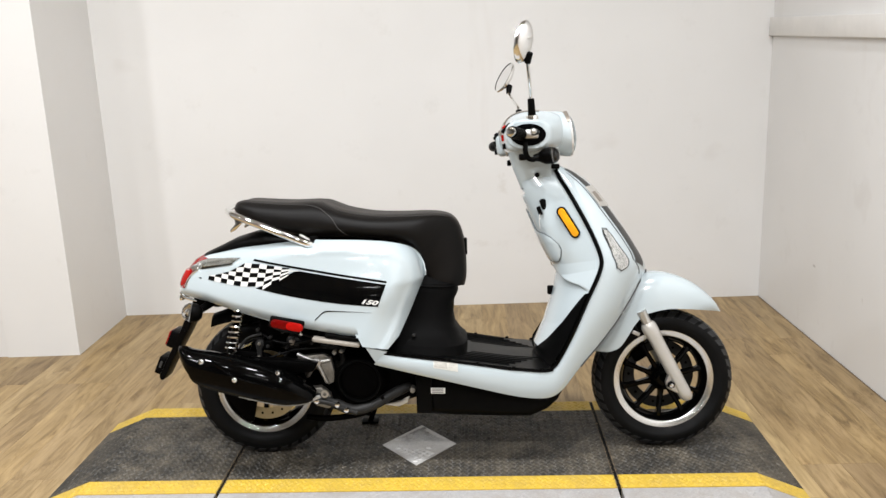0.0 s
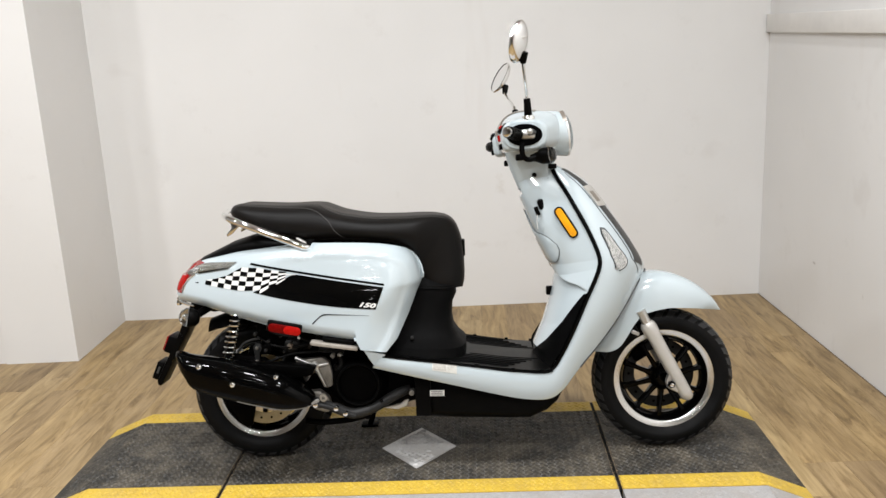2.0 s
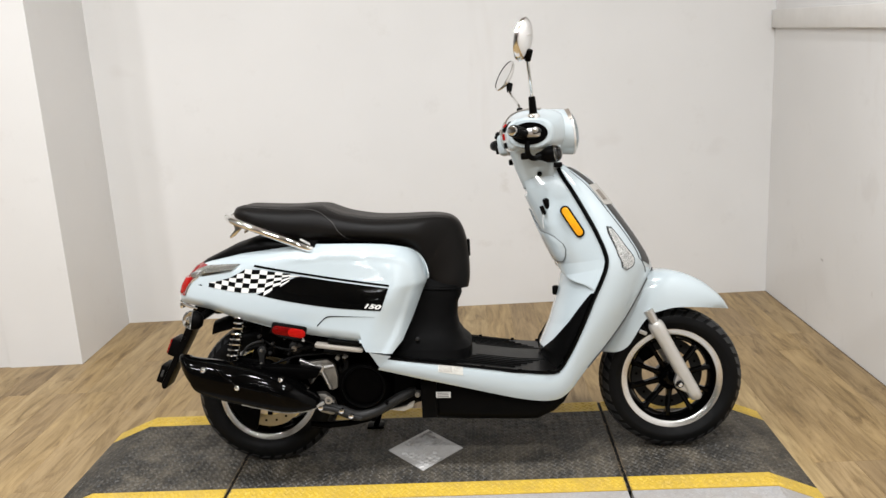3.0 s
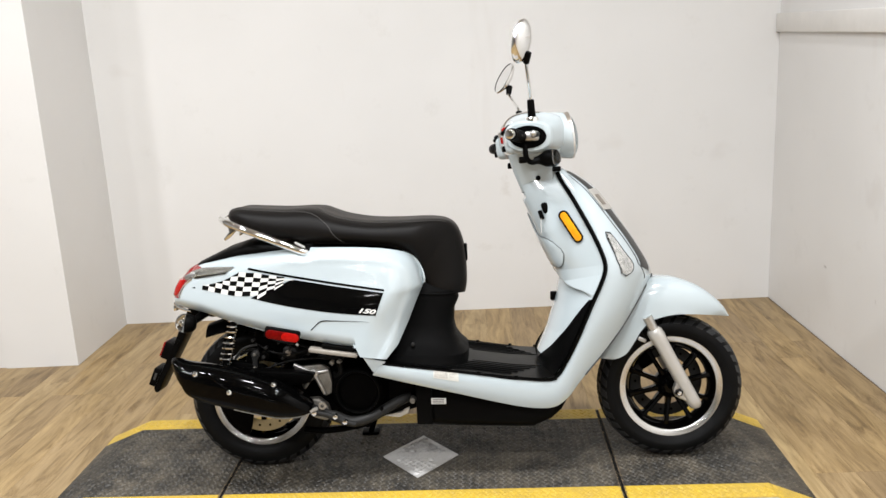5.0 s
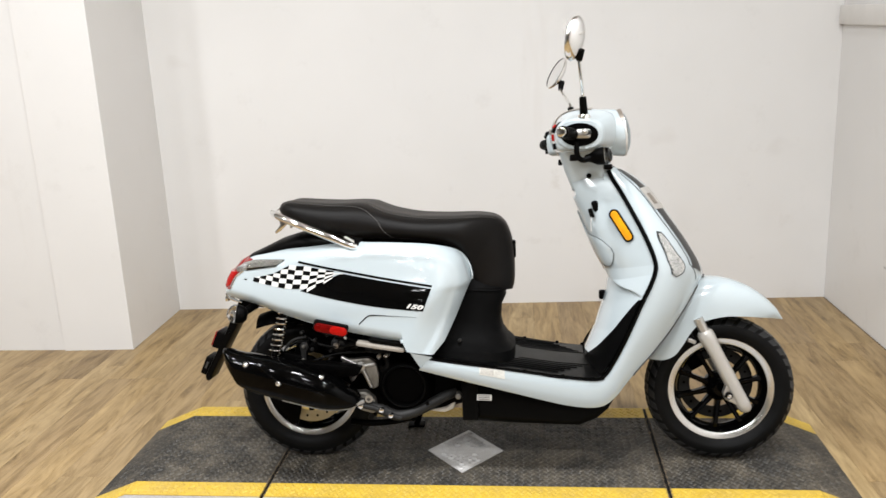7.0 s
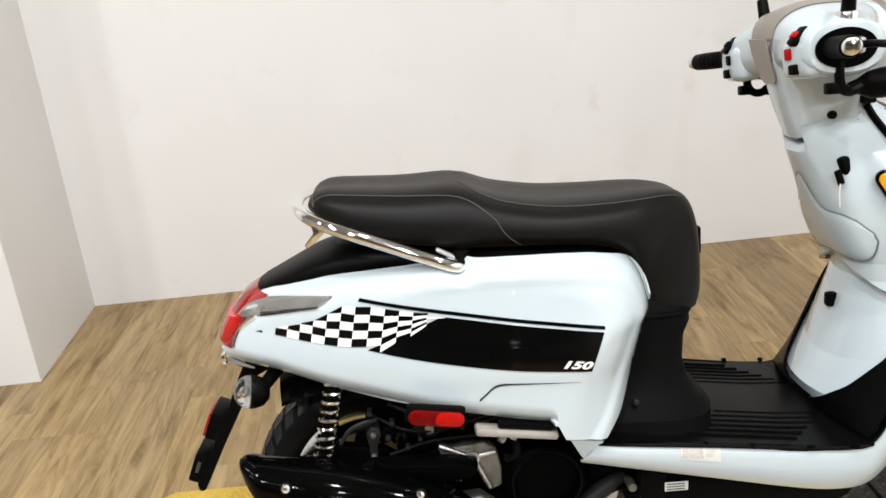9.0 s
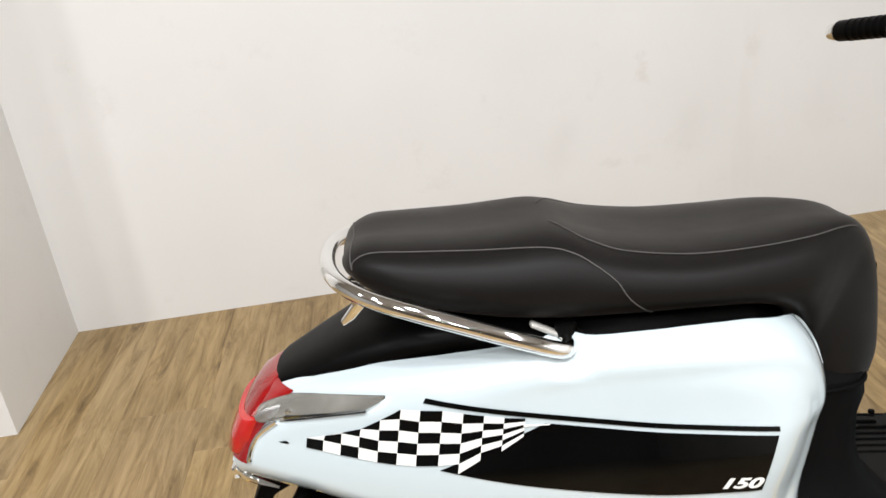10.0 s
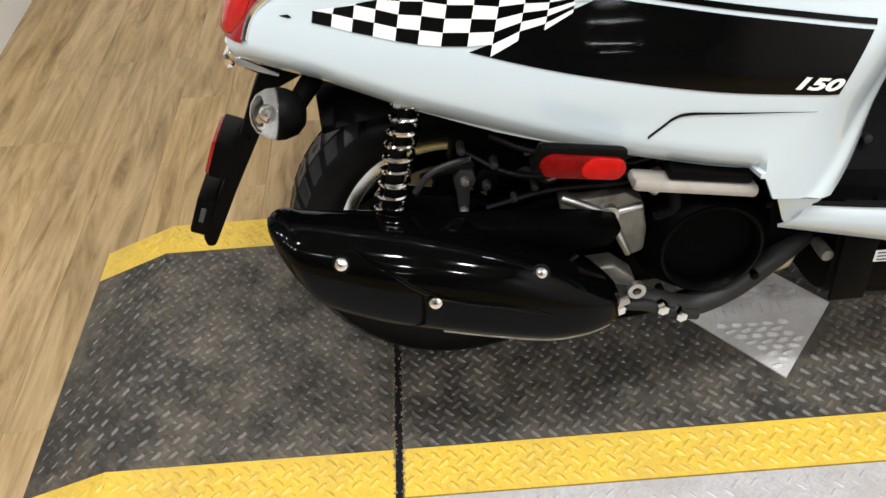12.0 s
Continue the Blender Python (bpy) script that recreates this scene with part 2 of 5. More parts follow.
# ---- helpers for meshes ----
def mesh_object(name, verts, faces, material, parent=None, label="", smooth=False):
    me = bpy.data.meshes.new(name)
    me.from_pydata([tuple(v) for v in verts], [], faces)
    me.materials.append(material)
    if smooth:
        me.shade_smooth()
    ob = new(name, me)
    if parent:
        ob.parent = parent
    if label:
        ob["label"] = label
    return ob


def fix_normals(bm):
    bmesh.ops.recalc_face_normals(bm, faces=bm.faces)


def part(name, bm, material, parent=None, label="", smooth=True, sharp=40):
    """Links a bmesh as one mesh object under a thing or a part."""
    fix_normals(bm)
    me = bpy.data.meshes.new(name)
    bm.to_mesh(me)
    bm.free()
    for m in (material if isinstance(material, (list, tuple)) else [material]):
        me.materials.append(m)
    if smooth:
        me.shade_smooth()
        me.set_sharp_from_angle(angle=radians(sharp))
    ob = new(name, me)
    if parent:
        ob.parent = parent
    if label:
        ob["label"] = label
    return ob


def box_bm(size, at=(0, 0, 0), bevel=0.0, turn=(0, 0, 0), segments=2):
    bm = bmesh.new()
    bmesh.ops.create_cube(bm, size=1)
    bmesh.ops.scale(bm, vec=size, verts=bm.verts)
    if bevel:
        bmesh.ops.bevel(bm, geom=bm.edges[:], offset=bevel, segments=segments, affect="EDGES", profile=0.5)
    bmesh.ops.transform(bm, matrix=pose(*at, *turn), verts=bm.verts)
    return bm


# ---- the room ----
BACK = 1.745           # the back wall's face at its left end
LEFT, RIGHT = -1.222, 2.309
NEAR = -22.0


def wall(name, x0, y0, x1, y1, thick, z0=FLOOR, z1=CEIL, label="", paint=None):
    """An upright wall whose face runs from (x0, y0) to (x1, y1), thickness to the left of that way."""
    d = Vector((x1 - x0, y1 - y0, 0))
    n = Vector((-d.y, d.x, 0)).normalized() * thick
    a, b = Vector((x0, y0, 0)), Vector((x1, y1, 0))
    ring = [a, b, b + n, a + n]
    verts = [(p.x, p.y, z) for z in (z0, z1) for p in ring]
    faces = [(3, 2, 1, 0), (4, 5, 6, 7)] + [(i, (i + 1) % 4, 4 + (i + 1) % 4, 4 + i) for i in range(4)]
    return tagged(mesh_object(name, verts, faces, paint or WALL), label or "off-white painted wall with faint scuffs", "wall", kind="structure")


wall("wall_north", RIGHT + 0.15, BACK + 0.07, LEFT - 0.12, BACK, -0.15)
wall("wall_east", RIGHT, BACK + 0.066, RIGHT, NEAR, 0.15)
wall("wall_west_return", LEFT + 0.017, 1.125, LEFT - 0.001, BACK + 0.05, 0.35, label="off-white painted side of a short wall return")
wall("wall_west_front", LEFT - 0.336, 1.125, -4.0, 1.145, -0.3, label="off-white painted wall beside the bay")
# two unseen walls added behind and beside the camera, grey to limit fill
wall("wall_west", -4.0, NEAR, -4.0, 1.6, 0.15, label="unseen grey wall, added to close the room and limit fill light", paint=UNSEEN_WALL)
wall("wall_south", -4.2, NEAR, RIGHT + 0.2, NEAR, -0.15, label="unseen grey wall, added to close the room and limit fill light", paint=UNSEEN_WALL)
tagged(mesh_object("ceiling", [(-4.2, NEAR - 0.2, CEIL), (RIGHT + 0.2, NEAR - 0.2, CEIL), (RIGHT + 0.2, 2.1, CEIL), (-4.2, 2.1, CEIL),
                               (-4.2, NEAR - 0.2, CEIL + 0.1), (RIGHT + 0.2, NEAR - 0.2, CEIL + 0.1), (RIGHT + 0.2, 2.1, CEIL + 0.1), (-4.2, 2.1, CEIL + 0.1)],
                   [(0, 1, 2, 3), (7, 6, 5, 4), (0, 4, 5, 1), (1, 5, 6, 2), (2, 6, 7, 3), (3, 7, 4, 0)], CEILING), "plain pale painted ceiling", "ceiling", kind="structure")

# board along the east wall
board = part("trim", box_bm((0.022, 2.2, 0.090), (RIGHT - 0.0115, 0.705, 1.357), 0.003, (1.5, 0, 0)), TRIM)
tagged(board, "white painted horizontal board fixed along the wall", "trim", kind="structure")

# the floor: a dark bed with planks laid on it
floor = mesh_object("floor", [(-4.2, NEAR - 0.2, FLOOR - 0.004), (RIGHT + 0.2, NEAR - 0.2, FLOOR - 0.004), (RIGHT + 0.2, 2.1, FLOOR - 0.004), (-4.2, 2.1, FLOOR - 0.004)], [(0, 1, 2, 3)],
                    plain("plank_joint", (0.16, 0.115, 0.065), 0.8))
tagged(floor, "light oak-look vinyl plank floor", "floor", kind="structure")

# ---- the display platform ----
MAT_TURN = -0.7
platform = tagged(new("display_platform"), "low black rubber tread-plate platform with yellow edge stripes and end ramps", "platform")
platform.matrix_world = pose(0.522, -0.008, 0, 0, 0, MAT_TURN)
XL, XR = -1.065, 1.065       # ends of the level deck
XLO, XRO = -1.215, 1.215     # ends of the ramps, on the floor
YIN, YOUT = 0.241, 0.322     # inner and outer edge of the yellow stripe
SEAMS = (-0.62, 0.625)


def deck_z(x):
    return min(0.0, FLOOR * (XL - x) / (XL - XLO) if x < XL else FLOOR * (x - XR) / (XRO - XR) if x > XR else 0.0)


def slab(name, x0, x1, y0, y1, top, material, parent, base=FLOOR, label=""):
    """A slab that follows the deck and its ramps, raised by top."""
    xs = sorted({x0, x1, *[x for x in (XL, XR) if x0 < x < x1]})
    verts = [(x, y, z) for x in xs for y, z in ((y0, base), (y1, base), (y1, max(base + 0.002, deck_z(x) + top)), (y0, max(base + 0.002, deck_z(x) + top)))]
    faces = [(0, 1, 2, 3), tuple(len(verts) - 4 + i for i in (3, 2, 1, 0))]
    for k in range(len(xs) - 1):
        faces += [(4 * k + i, 4 * k + 4 + i, 4 * k + 4 + (i + 1) % 4, 4 * k + (i + 1) % 4) for i in range(4)]
    bm = bmesh.new()
    vs = [bm.verts.new(v) for v in verts]
    for f in faces:
        bm.faces.new([vs[i] for i in f])
    return part(name, bm, material, parent, label, smooth=False)


GAP = 0.006
BOUNDS = [(XLO, SEAMS[0] - GAP), (SEAMS[0] + GAP, SEAMS[1] - GAP), (SEAMS[1] + GAP, XRO)]
for x0, x1 in BOUNDS:
    slab("deck_panel", x0, x1, -YIN, YIN, 0, RUBBER, platform)
    slab("edge_stripe", x0, x1, YIN + 0.0005, YOUT, 0.0, YELLOW, platform, label="yellow edge stripe")
    slab("edge_stripe", x0, x1, -YOUT, -YIN - 0.0005, 0.0, YELLOW, platform, label="yellow edge stripe")
for s in SEAMS:
    part("seam_strip", box_bm((2 * GAP, 2 * YOUT, 0.05), (s, 0, -0.029), 0.001), SEAM, platform)


# grit trodden into the joints of the deck
grit = random.Random(31)
for s in SEAMS:
    for edge in (-1, 1):
        verts, faces = [], []
        for k in range(420):
            y, r = grit.uniform(-YOUT, YIN), abs(grit.gauss(0.0003, 0.0006)) + 0.0003
            x = s + edge * (GAP + grit.gauss(0.0008, 0.0018))
            n, turn = len(verts), grit.uniform(0, 2)
            verts += [(x + r * math.cos(turn + a), y + 1.6 * r * math.sin(turn + a), 0.0002) for a in (0, 1.26, 2.51, 3.77, 5.03)] + [(x, y, 0.0008 + 0.4 * r)]
            faces += [(n + a, n + (a + 1) % 5, n + 5) for a in range(5)]
        tagged(mesh_object("grit", verts, faces, GRIT, platform), kind="stuff")

LOGO_X, LOGO_Y, LOGO_CX, LOGO_CY = 0.127, 0.149, -0.008, -0.017    # half sizes and centre of the diamond


def in_logo(x, y, grow=0.0):
    return abs(x - LOGO_CX) / (LOGO_X + grow) + abs(y - LOGO_CY) / (LOGO_Y + grow) < 1


def lugs(name, where, material, parent, top=0.0, pitch=0.0182, x0=XLO, x1=XRO, y0=-YOUT, y1=YOUT, size=0.0122, tall=1.0, turn=45):
    """Raised lens-shaped treads, turned one way and the other, on the deck."""
    verts, faces = [], []
    rng = random.Random(4)
    step = pitch * 0.7071
    n = int((x1 - x0 + y1 - y0) / step) + 2
    for i in range(-n, n):
        for j in range(-n, n):
            x, y = (x0 + x1) / 2 + (i - j) * step, (y0 + y1) / 2 + (i + j) * step
            if not (x0 < x < x1 and y0 < y < y1 and where(x, y)):
                continue
            a = radians(turn if (i + j) % 2 else -turn) + rng.uniform(-0.05, 0.05)
            c, s = math.cos(a), math.sin(a)
            slope = (deck_z(x + 0.003) - deck_z(x - 0.003)) / 0.006
            h = tall * rng.uniform(0.0014, 0.0030)
            if rng.random() < 0.03:
                continue
            k = len(verts)
            for u, v, w in ((-1, 0, 0), (-0.45, -0.40, 0), (0.45, -0.40, 0), (1, 0, 0), (0.45, 0.40, 0), (-0.45, 0.40, 0), (-0.5, 0, 1), (0.5, 0, 1)):
                px, py = size * (u * c - v * s), size * (u * s + v * c)
                verts.append((x + px, y + py, deck_z(x) + slope * px + top - 0.0003 + w * h))
            faces += [(k, k + 1, k + 6), (k + 1, k + 2, k + 7, k + 6), (k + 2, k + 3, k + 7), (k + 3, k + 4, k + 7), (k + 4, k + 5, k + 6, k + 7), (k + 5, k, k + 6)]
    ob = mesh_object(name, verts, faces, material, parent)
    return tagged(ob, kind="stuff")


def off_seams(x):
    return all(abs(x - s) > 0.011 for s in SEAMS)


lugs("treads", lambda x, y: abs(y) < YIN - 0.007 and off_seams(x) and not in_logo(x, y, grow=0.012) and XLO + 0.012 < x < XRO - 0.012, TREAD, platform, tall=1.35)
lugs("stripe_treads", lambda x, y: YIN + 0.01 < abs(y) < YOUT - 0.01 and off_seams(x) and XLO + 0.02 < x < XRO - 0.02, YELLOW, platform, size=0.0118, tall=1.15)
bm = bmesh.new()
ring = [bm.verts.new((LOGO_CX + sx * LOGO_X, LOGO_CY + sy * LOGO_Y, z)) for z in (0.0, 0.0024) for sx, sy in ((1, 0), (0, 1), (-1, 0), (0, -1))]
bm.faces.new(ring[4:])
bm.faces.new(ring[3::-1])
for i in range(4):
    bm.faces.new((ring[i], ring[(i + 1) % 4], ring[4 + (i + 1) % 4], ring[4 + i]))
logo = part("logo_plate", bm, LOGO, platform, "silver-grey diamond-shaped plate", smooth=False)
lugs("logo_treads", lambda x, y: in_logo(x, y, grow=-0.018) and abs(y - LOGO_CY) > 0.022, LOGO, platform, top=0.0024, tall=2.2, turn=12)
for k in range(9):
    w = 0.0115
    part("lettering_bar", box_bm((w, 0.030 - 0.004 * (k % 3), 0.0016), (LOGO_CX - 0.064 + 0.016 * k, LOGO_CY, 0.0028), 0.0004, segments=1), LOGO, logo)

# the grey platform next to it, towards the camera
plate = tagged(new("steel_platform"), "grey metallic tread-plate platform with sloping ends, abutting the black one", "platform")
plate.matrix_world = pose(0.522, -0.008, 0, 0, 0, MAT_TURN)
for x0, x1 in BOUNDS:
    slab("deck_panel", x0, x1, -1.0, -YOUT - 0.002, -0.001, STEEL, plate)
lugs("treads", lambda x, y: off_seams(x) and XLO + 0.02 < x < XRO - 0.02, STEEL, plate, top=-0.002, y0=-0.99, y1=-YOUT - 0.012)

# ---- shapes ----
def spl(pts, per=6):
    """A smooth line through points, per steps to a stretch."""
    p = [np.array(q, float) for q in pts]
    p = [2 * p[0] - p[1], *p, 2 * p[-1] - p[-2]]
    out = []
    for i in range(1, len(p) - 2):
        for k in range(per):
            t = k / per
            a, b, c, d = p[i - 1], p[i], p[i + 1], p[i + 2]
            out.append(0.5 * (2 * b + (c - a) * t + (2 * a - 5 * b + 4 * c - d) * t * t + (3 * b - a - 3 * c + d) * t ** 3))
    out.append(p[-2])
    return out


def grid_bm(rows, wrap=False, flip=False):
    bm = bmesh.new()
    vs = [[bm.verts.new(tuple(q)) for q in row] for row in rows]
    n = len(rows[0])
    for i in range(len(rows) - 1):
        for j in range(n if wrap else n - 1):
            f = [vs[i][j], vs[i][(j + 1) % n], vs[i + 1][(j + 1) % n], vs[i + 1][j]]
            bm.faces.new(f[::-1] if flip else f)
    return bm


def shell(rows, thick, flip=False):
    bm = grid_bm(rows, flip=flip)
    bmesh.ops.remove_doubles(bm, verts=bm.verts, dist=0.0002)
    bmesh.ops.recalc_face_normals(bm, faces=bm.faces)
    bmesh.ops.solidify(bm, geom=bm.faces[:], thickness=thick)
    return bm


def loft(rings, caps=True):
    bm = grid_bm(rings, wrap=True)
    if caps:
        bm.verts.ensure_lookup_table()
        n = len(rings[0])
        bm.faces.new(bm.verts[:n])
        bm.faces.new(bm.verts[len(bm.verts) - n:])
    return bm


def tube(pts, radius, n=10, closed=False):
    pts = [Vector(tuple(q)) for q in pts]
    m = len(pts)
    radii = radius if isinstance(radius, (list, tuple)) else [radius] * m
    rings, up = [], Vector((0.13, 0.21, 0.97))
    for i, q in enumerate(pts):
        d = (pts[min(i + 1, m - 1)] - pts[max(i - 1, 0)]).normalized()
        u = (up - d * up.dot(d)).normalized()
        up = u
        v = d.cross(u)
        rings.append([q + radii[i] * (u * math.cos(a) + v * math.sin(a)) for a in (2 * math.pi * k / n for k in range(n))])
    return loft(rings)


def lathe(profile, m, n=40, start=0.0, sweep=360.0, closed=False):
    """Turns (radius, along) pairs about an axis; m takes z along the axis to its place."""
    full = sweep >= 360
    steps = n if full else n + 1
    rows = []
    for k in range(steps):
        a = radians(start + sweep * k / n)
        rows.append([m @ Vector((r * math.cos(a), r * math.sin(a), h)) for r, h in profile])
    if full:
        rows.append(rows[0])
    if closed:
        rows = [row + row[:1] for row in rows]
    bm = grid_bm(rows)
    bmesh.ops.remove_doubles(bm, verts=bm.verts, dist=0.00005)
    return bm


def ball(at, radii, turn=(0, 0, 0), seg=24, rings=14):
    bm = bmesh.new()
    bmesh.ops.create_uvsphere(bm, u_segments=seg, v_segments=rings, radius=1)
    bmesh.ops.transform(bm, matrix=pose(*at, *turn) @ Matrix.Diagonal((*radii, 1)), verts=bm.verts)
    return bm


def rod(a, b, r0, r1=None, n=16, bevel=0.0):
    a, b = Vector(a), Vector(b)
    r1 = r0 if r1 is None else r1
    e = min(bevel, (b - a).length * 0.3)
    d = (b - a).normalized()
    if e:
        return tube([a, a + d * e * 0.3, a + d * e, b - d * e, b - d * e * 0.3, b], [r0 - e, r0 - e * 0.25, r0, r1, r1 - e * 0.25, r1 - e], n)
    return tube([a, b], [r0, r1], n)


def extrude_xz(outline, y0, y1, bevel=0.003):
    bm = bmesh.new()
    low = [bm.verts.new((x, y0, z)) for x, z in outline]
    high = [bm.verts.new((x, y1, z)) for x, z in outline]
    bm.faces.new(low)
    bm.faces.new(high[::-1])
    n = len(outline)
    for i in range(n):
        bm.faces.new((low[i], high[i], high[(i + 1) % n], low[(i + 1) % n]))
    fix_normals(bm)
    if bevel:
        bmesh.ops.bevel(bm, geom=bm.edges[:], offset=bevel, segments=2, affect="EDGES", profile=0.5)
    return bm


def pill(length, width, thick, m, bevel=0.002):
    """A flat bar with round ends along x, standing in the xz plane, taken to its place by m."""
    r = width / 2
    ring = [(length / 2 - r + r * math.cos(a), r * math.sin(a)) for a in (math.pi * (k / 8 - 0.5) for k in range(9))]
    ring += [(-x, -z) for x, z in ring]
    bm = extrude_xz(ring, -thick / 2, thick / 2, 0)
    caps = [e for f in bm.faces if len(f.verts) > 4 for e in f.edges]
    bmesh.ops.bevel(bm, geom=list(set(caps)), offset=bevel, segments=2, affect="EDGES", profile=0.5)
    bmesh.ops.transform(bm, matrix=m, verts=bm.verts)
    return bm


def power(v, e):
    return math.copysign(abs(v) ** e, v)


def sup_ring(place, n=28, e=0.7):
    """A rounded ring; place(u, v) takes u, v in -1..1 to a point."""
    return [place(power(math.cos(a), e), power(math.sin(a), e)) for a in (2 * math.pi * k / n for k in range(n))]


def lerp(x, xs, ys):
    return float(np.interp(x, xs, ys))


def out_y(x, y, z, turn=0):
    """Takes z to the thing's right side, which is -y."""
    return pose(x, y, z, 90, 0, turn)


# ---- the scooter, in its own upright frame; it leans on its side stand ----
scooter = tagged(new("scooter"), "pale blue-white step-through scooter with checkered stripe on side stand", "scooter")
scooter.matrix_world = pose(0, -0.045, 0, -7.0, 0, 0)


def sp(name, bm, material, label="", parent=None, **k):
    return part(name, bm, material, parent or scooter, label, **k)


# -- wheels --
def wheel(name, x, r, width, rim_r, disc, y=0.0, steel=None):
    axis = out_y(x, y, r)
    w = width / 2
    tyre_profile = [(rim_r - 0.006, -w * 0.62), (rim_r + 0.004, -w * 0.80), (rim_r + 0.02, -w * 0.97), (r - 0.040, -w), (r - 0.022, -w * 0.92), (r - 0.008, -w * 0.66), (r - 0.001, -w * 0.3), (r, 0),
                    (r - 0.001, w * 0.3), (r - 0.008, w * 0.66), (r - 0.022, w * 0.92), (r - 0.040, w), (rim_r + 0.02, w * 0.97), (rim_r + 0.004, w * 0.80), (rim_r - 0.006, w * 0.62)]
    whole = sp(name, lathe([(rim_r - 0.024, -w * 0.60), (rim_r - 0.006, -w * 0.64), (rim_r + 0.003, -w * 0.66), (rim_r - 0.012, -w * 0.5), (rim_r - 0.030, -w * 0.1),
                            (rim_r - 0.030, w * 0.1), (rim_r - 0.012, w * 0.5), (rim_r + 0.003, w * 0.66), (rim_r - 0.006, w * 0.64), (rim_r - 0.024, w * 0.60), (rim_r - 0.040, w * 0.2), (rim_r - 0.040, -w * 0.2)], axis, 64, closed=True), GLOSS, "black alloy wheel with polished rim")
    part("tyre", lathe(tyre_profile, axis, 72), TYRE, whole)
    verts, faces = [], []
    for side in (-1, 1):
        for k in range(36):
            for band in (0, 1):
                a0 = 2 * math.pi * (k + 0.25 * band + (0.5 if side > 0 else 0)) / 36
                base = len(verts)
                for da, h in (((0.0, 0.10), (0.125, 0.10), (0.165, 0.56), (0.03, 0.56)), ((0.02, 0.64), (0.135, 0.64), (0.190, 0.92), (0.085, 0.92)))[band]:
                    y = h * w
                    rr = float(np.interp(abs(y) / w, [0, 0.3, 0.66, 0.92, 1], [r, r - 0.001, r - 0.008, r - 0.022, r - 0.04]))
                    a = a0 + da
                    for lift in (-0.002, 0.0020 if h < 0.9 else 0.0013):
                        q = axis @ Vector(((rr + lift) * math.cos(a), (rr + lift) * math.sin(a), side * y))
                        verts.append(q)
                faces += [(base + 1, base + 3, base + 5, base + 7)]
                faces += [(base + 2 * i, base + 2 * ((i + 1) % 4), base + 2 * ((i + 1) % 4) + 1, base + 2 * i + 1) for i in range(4)]
    tagged(mesh_object("tread", verts, faces, LIT_TREAD, whole), kind="stuff")
    for side in (1, -1):
        part("rim_lip", lathe([(rim_r - 0.021, side * w * 0.62), (rim_r - 0.018, side * w * 0.672), (rim_r + 0.002, side * w * 0.70), (rim_r + 0.005, side * w * 0.66)], axis, 72), MACHINED, whole, "polished rim edge")
    for k in range(10):
        a = 2 * math.pi * (k + 0.35) / 10
        c, s = math.cos(a), math.sin(a)
        rings = []
        for rad, hw, th, lift in ((0.035, 0.010, 0.012, 0.010), (0.075, 0.0075, 0.010, 0.012), (rim_r - 0.05, 0.0075, 0.010, 0.010), (rim_r - 0.032, 0.013, 0.012, 0.006)):
            rings.append([axis @ Vector((rad * c - u * hw * s, rad * s + u * hw * c, lift + v * th)) for u, v in ((-1, -1), (1, -1), (1, 0.6), (0.5, 1), (-0.5, 1), (-1, 0.6))])
        part("spoke", loft(rings), GLOSS, whole)
    part("hub", lathe([(0, 0.042), (0.022, 0.042), (0.028, 0.036), (0.042, 0.02), (0.046, -0.02), (0.035, -0.04), (0, -0.04)], axis, 32), GLOSS, whole)
    if disc:
        part("brake_disc", lathe([(0.082, disc), (0.119, disc), (0.119, disc + 0.004), (0.082, disc + 0.004)], axis, 48, closed=True), steel or DISC, whole, "steel brake disc")
        for k in range(18):
            a = 2 * math.pi * k / 18
            q = axis @ Vector((0.100 * math.cos(a), 0.100 * math.sin(a), disc + 0.0042))
            part("disc_hole", lathe([(0, 0), (0.0042, 0), (0.0042, -0.002)], out_y(*q), 10), ENGINE, whole)
    return whole


wheel("front_wheel", 1.337, 0.231, 0.108, 0.166, -0.045, 0.0, GREYMETAL)
wheel("rear_wheel", 0.004, 0.239, 0.112, 0.166, 0.030, 0.014)

# -- bodywork --
BX, BW = [-0.26, -0.2, -0.13, -0.04, 0.05, 0.13, 0.2, 0.3, 0.42, 0.5, 0.58], [0.073, 0.103, 0.133, 0.168, 0.198, 0.221, 0.236, 0.25, 0.252, 0.246, 0.235]
TX, TZ = [-0.25, -0.205, -0.16, -0.05, 0.05, 0.18, 0.32, 0.45, 0.5, 0.535, 0.553, 0.562], [0.60, 0.66, 0.688, 0.713, 0.726, 0.740, 0.740, 0.729, 0.716, 0.693, 0.66, 0.615]
FZ, FX = [0.386, 0.433, 0.475, 0.533, 0.584, 0.618, 0.70, 0.76], [0.445, 0.480, 0.502, 0.527, 0.548, 0.562, 0.560, 0.56]
fine = np.linspace(-0.27, 0.6, 120)
BSM = np.convolve(np.pad(np.interp(fine, BX, BW), 4, mode="edge"), np.ones(9) / 9, "valid")


CONVEX = 1.8
TOP_X, TOP_Z = np.array(spl(list(zip(TX, TZ)), 8)).T
FRONT_Z, FRONT_X = np.array(spl(list(zip(FZ, FX)), 8)).T


def bulge(dz):
    """How far the side falls back above and below its fullest line."""
    near, far = min(abs(dz), 0.045), max(0, abs(dz) - 0.045)
    return CONVEX * (near * near + 0.09 * 0.03 * (1 - math.exp(-far / 0.03)))


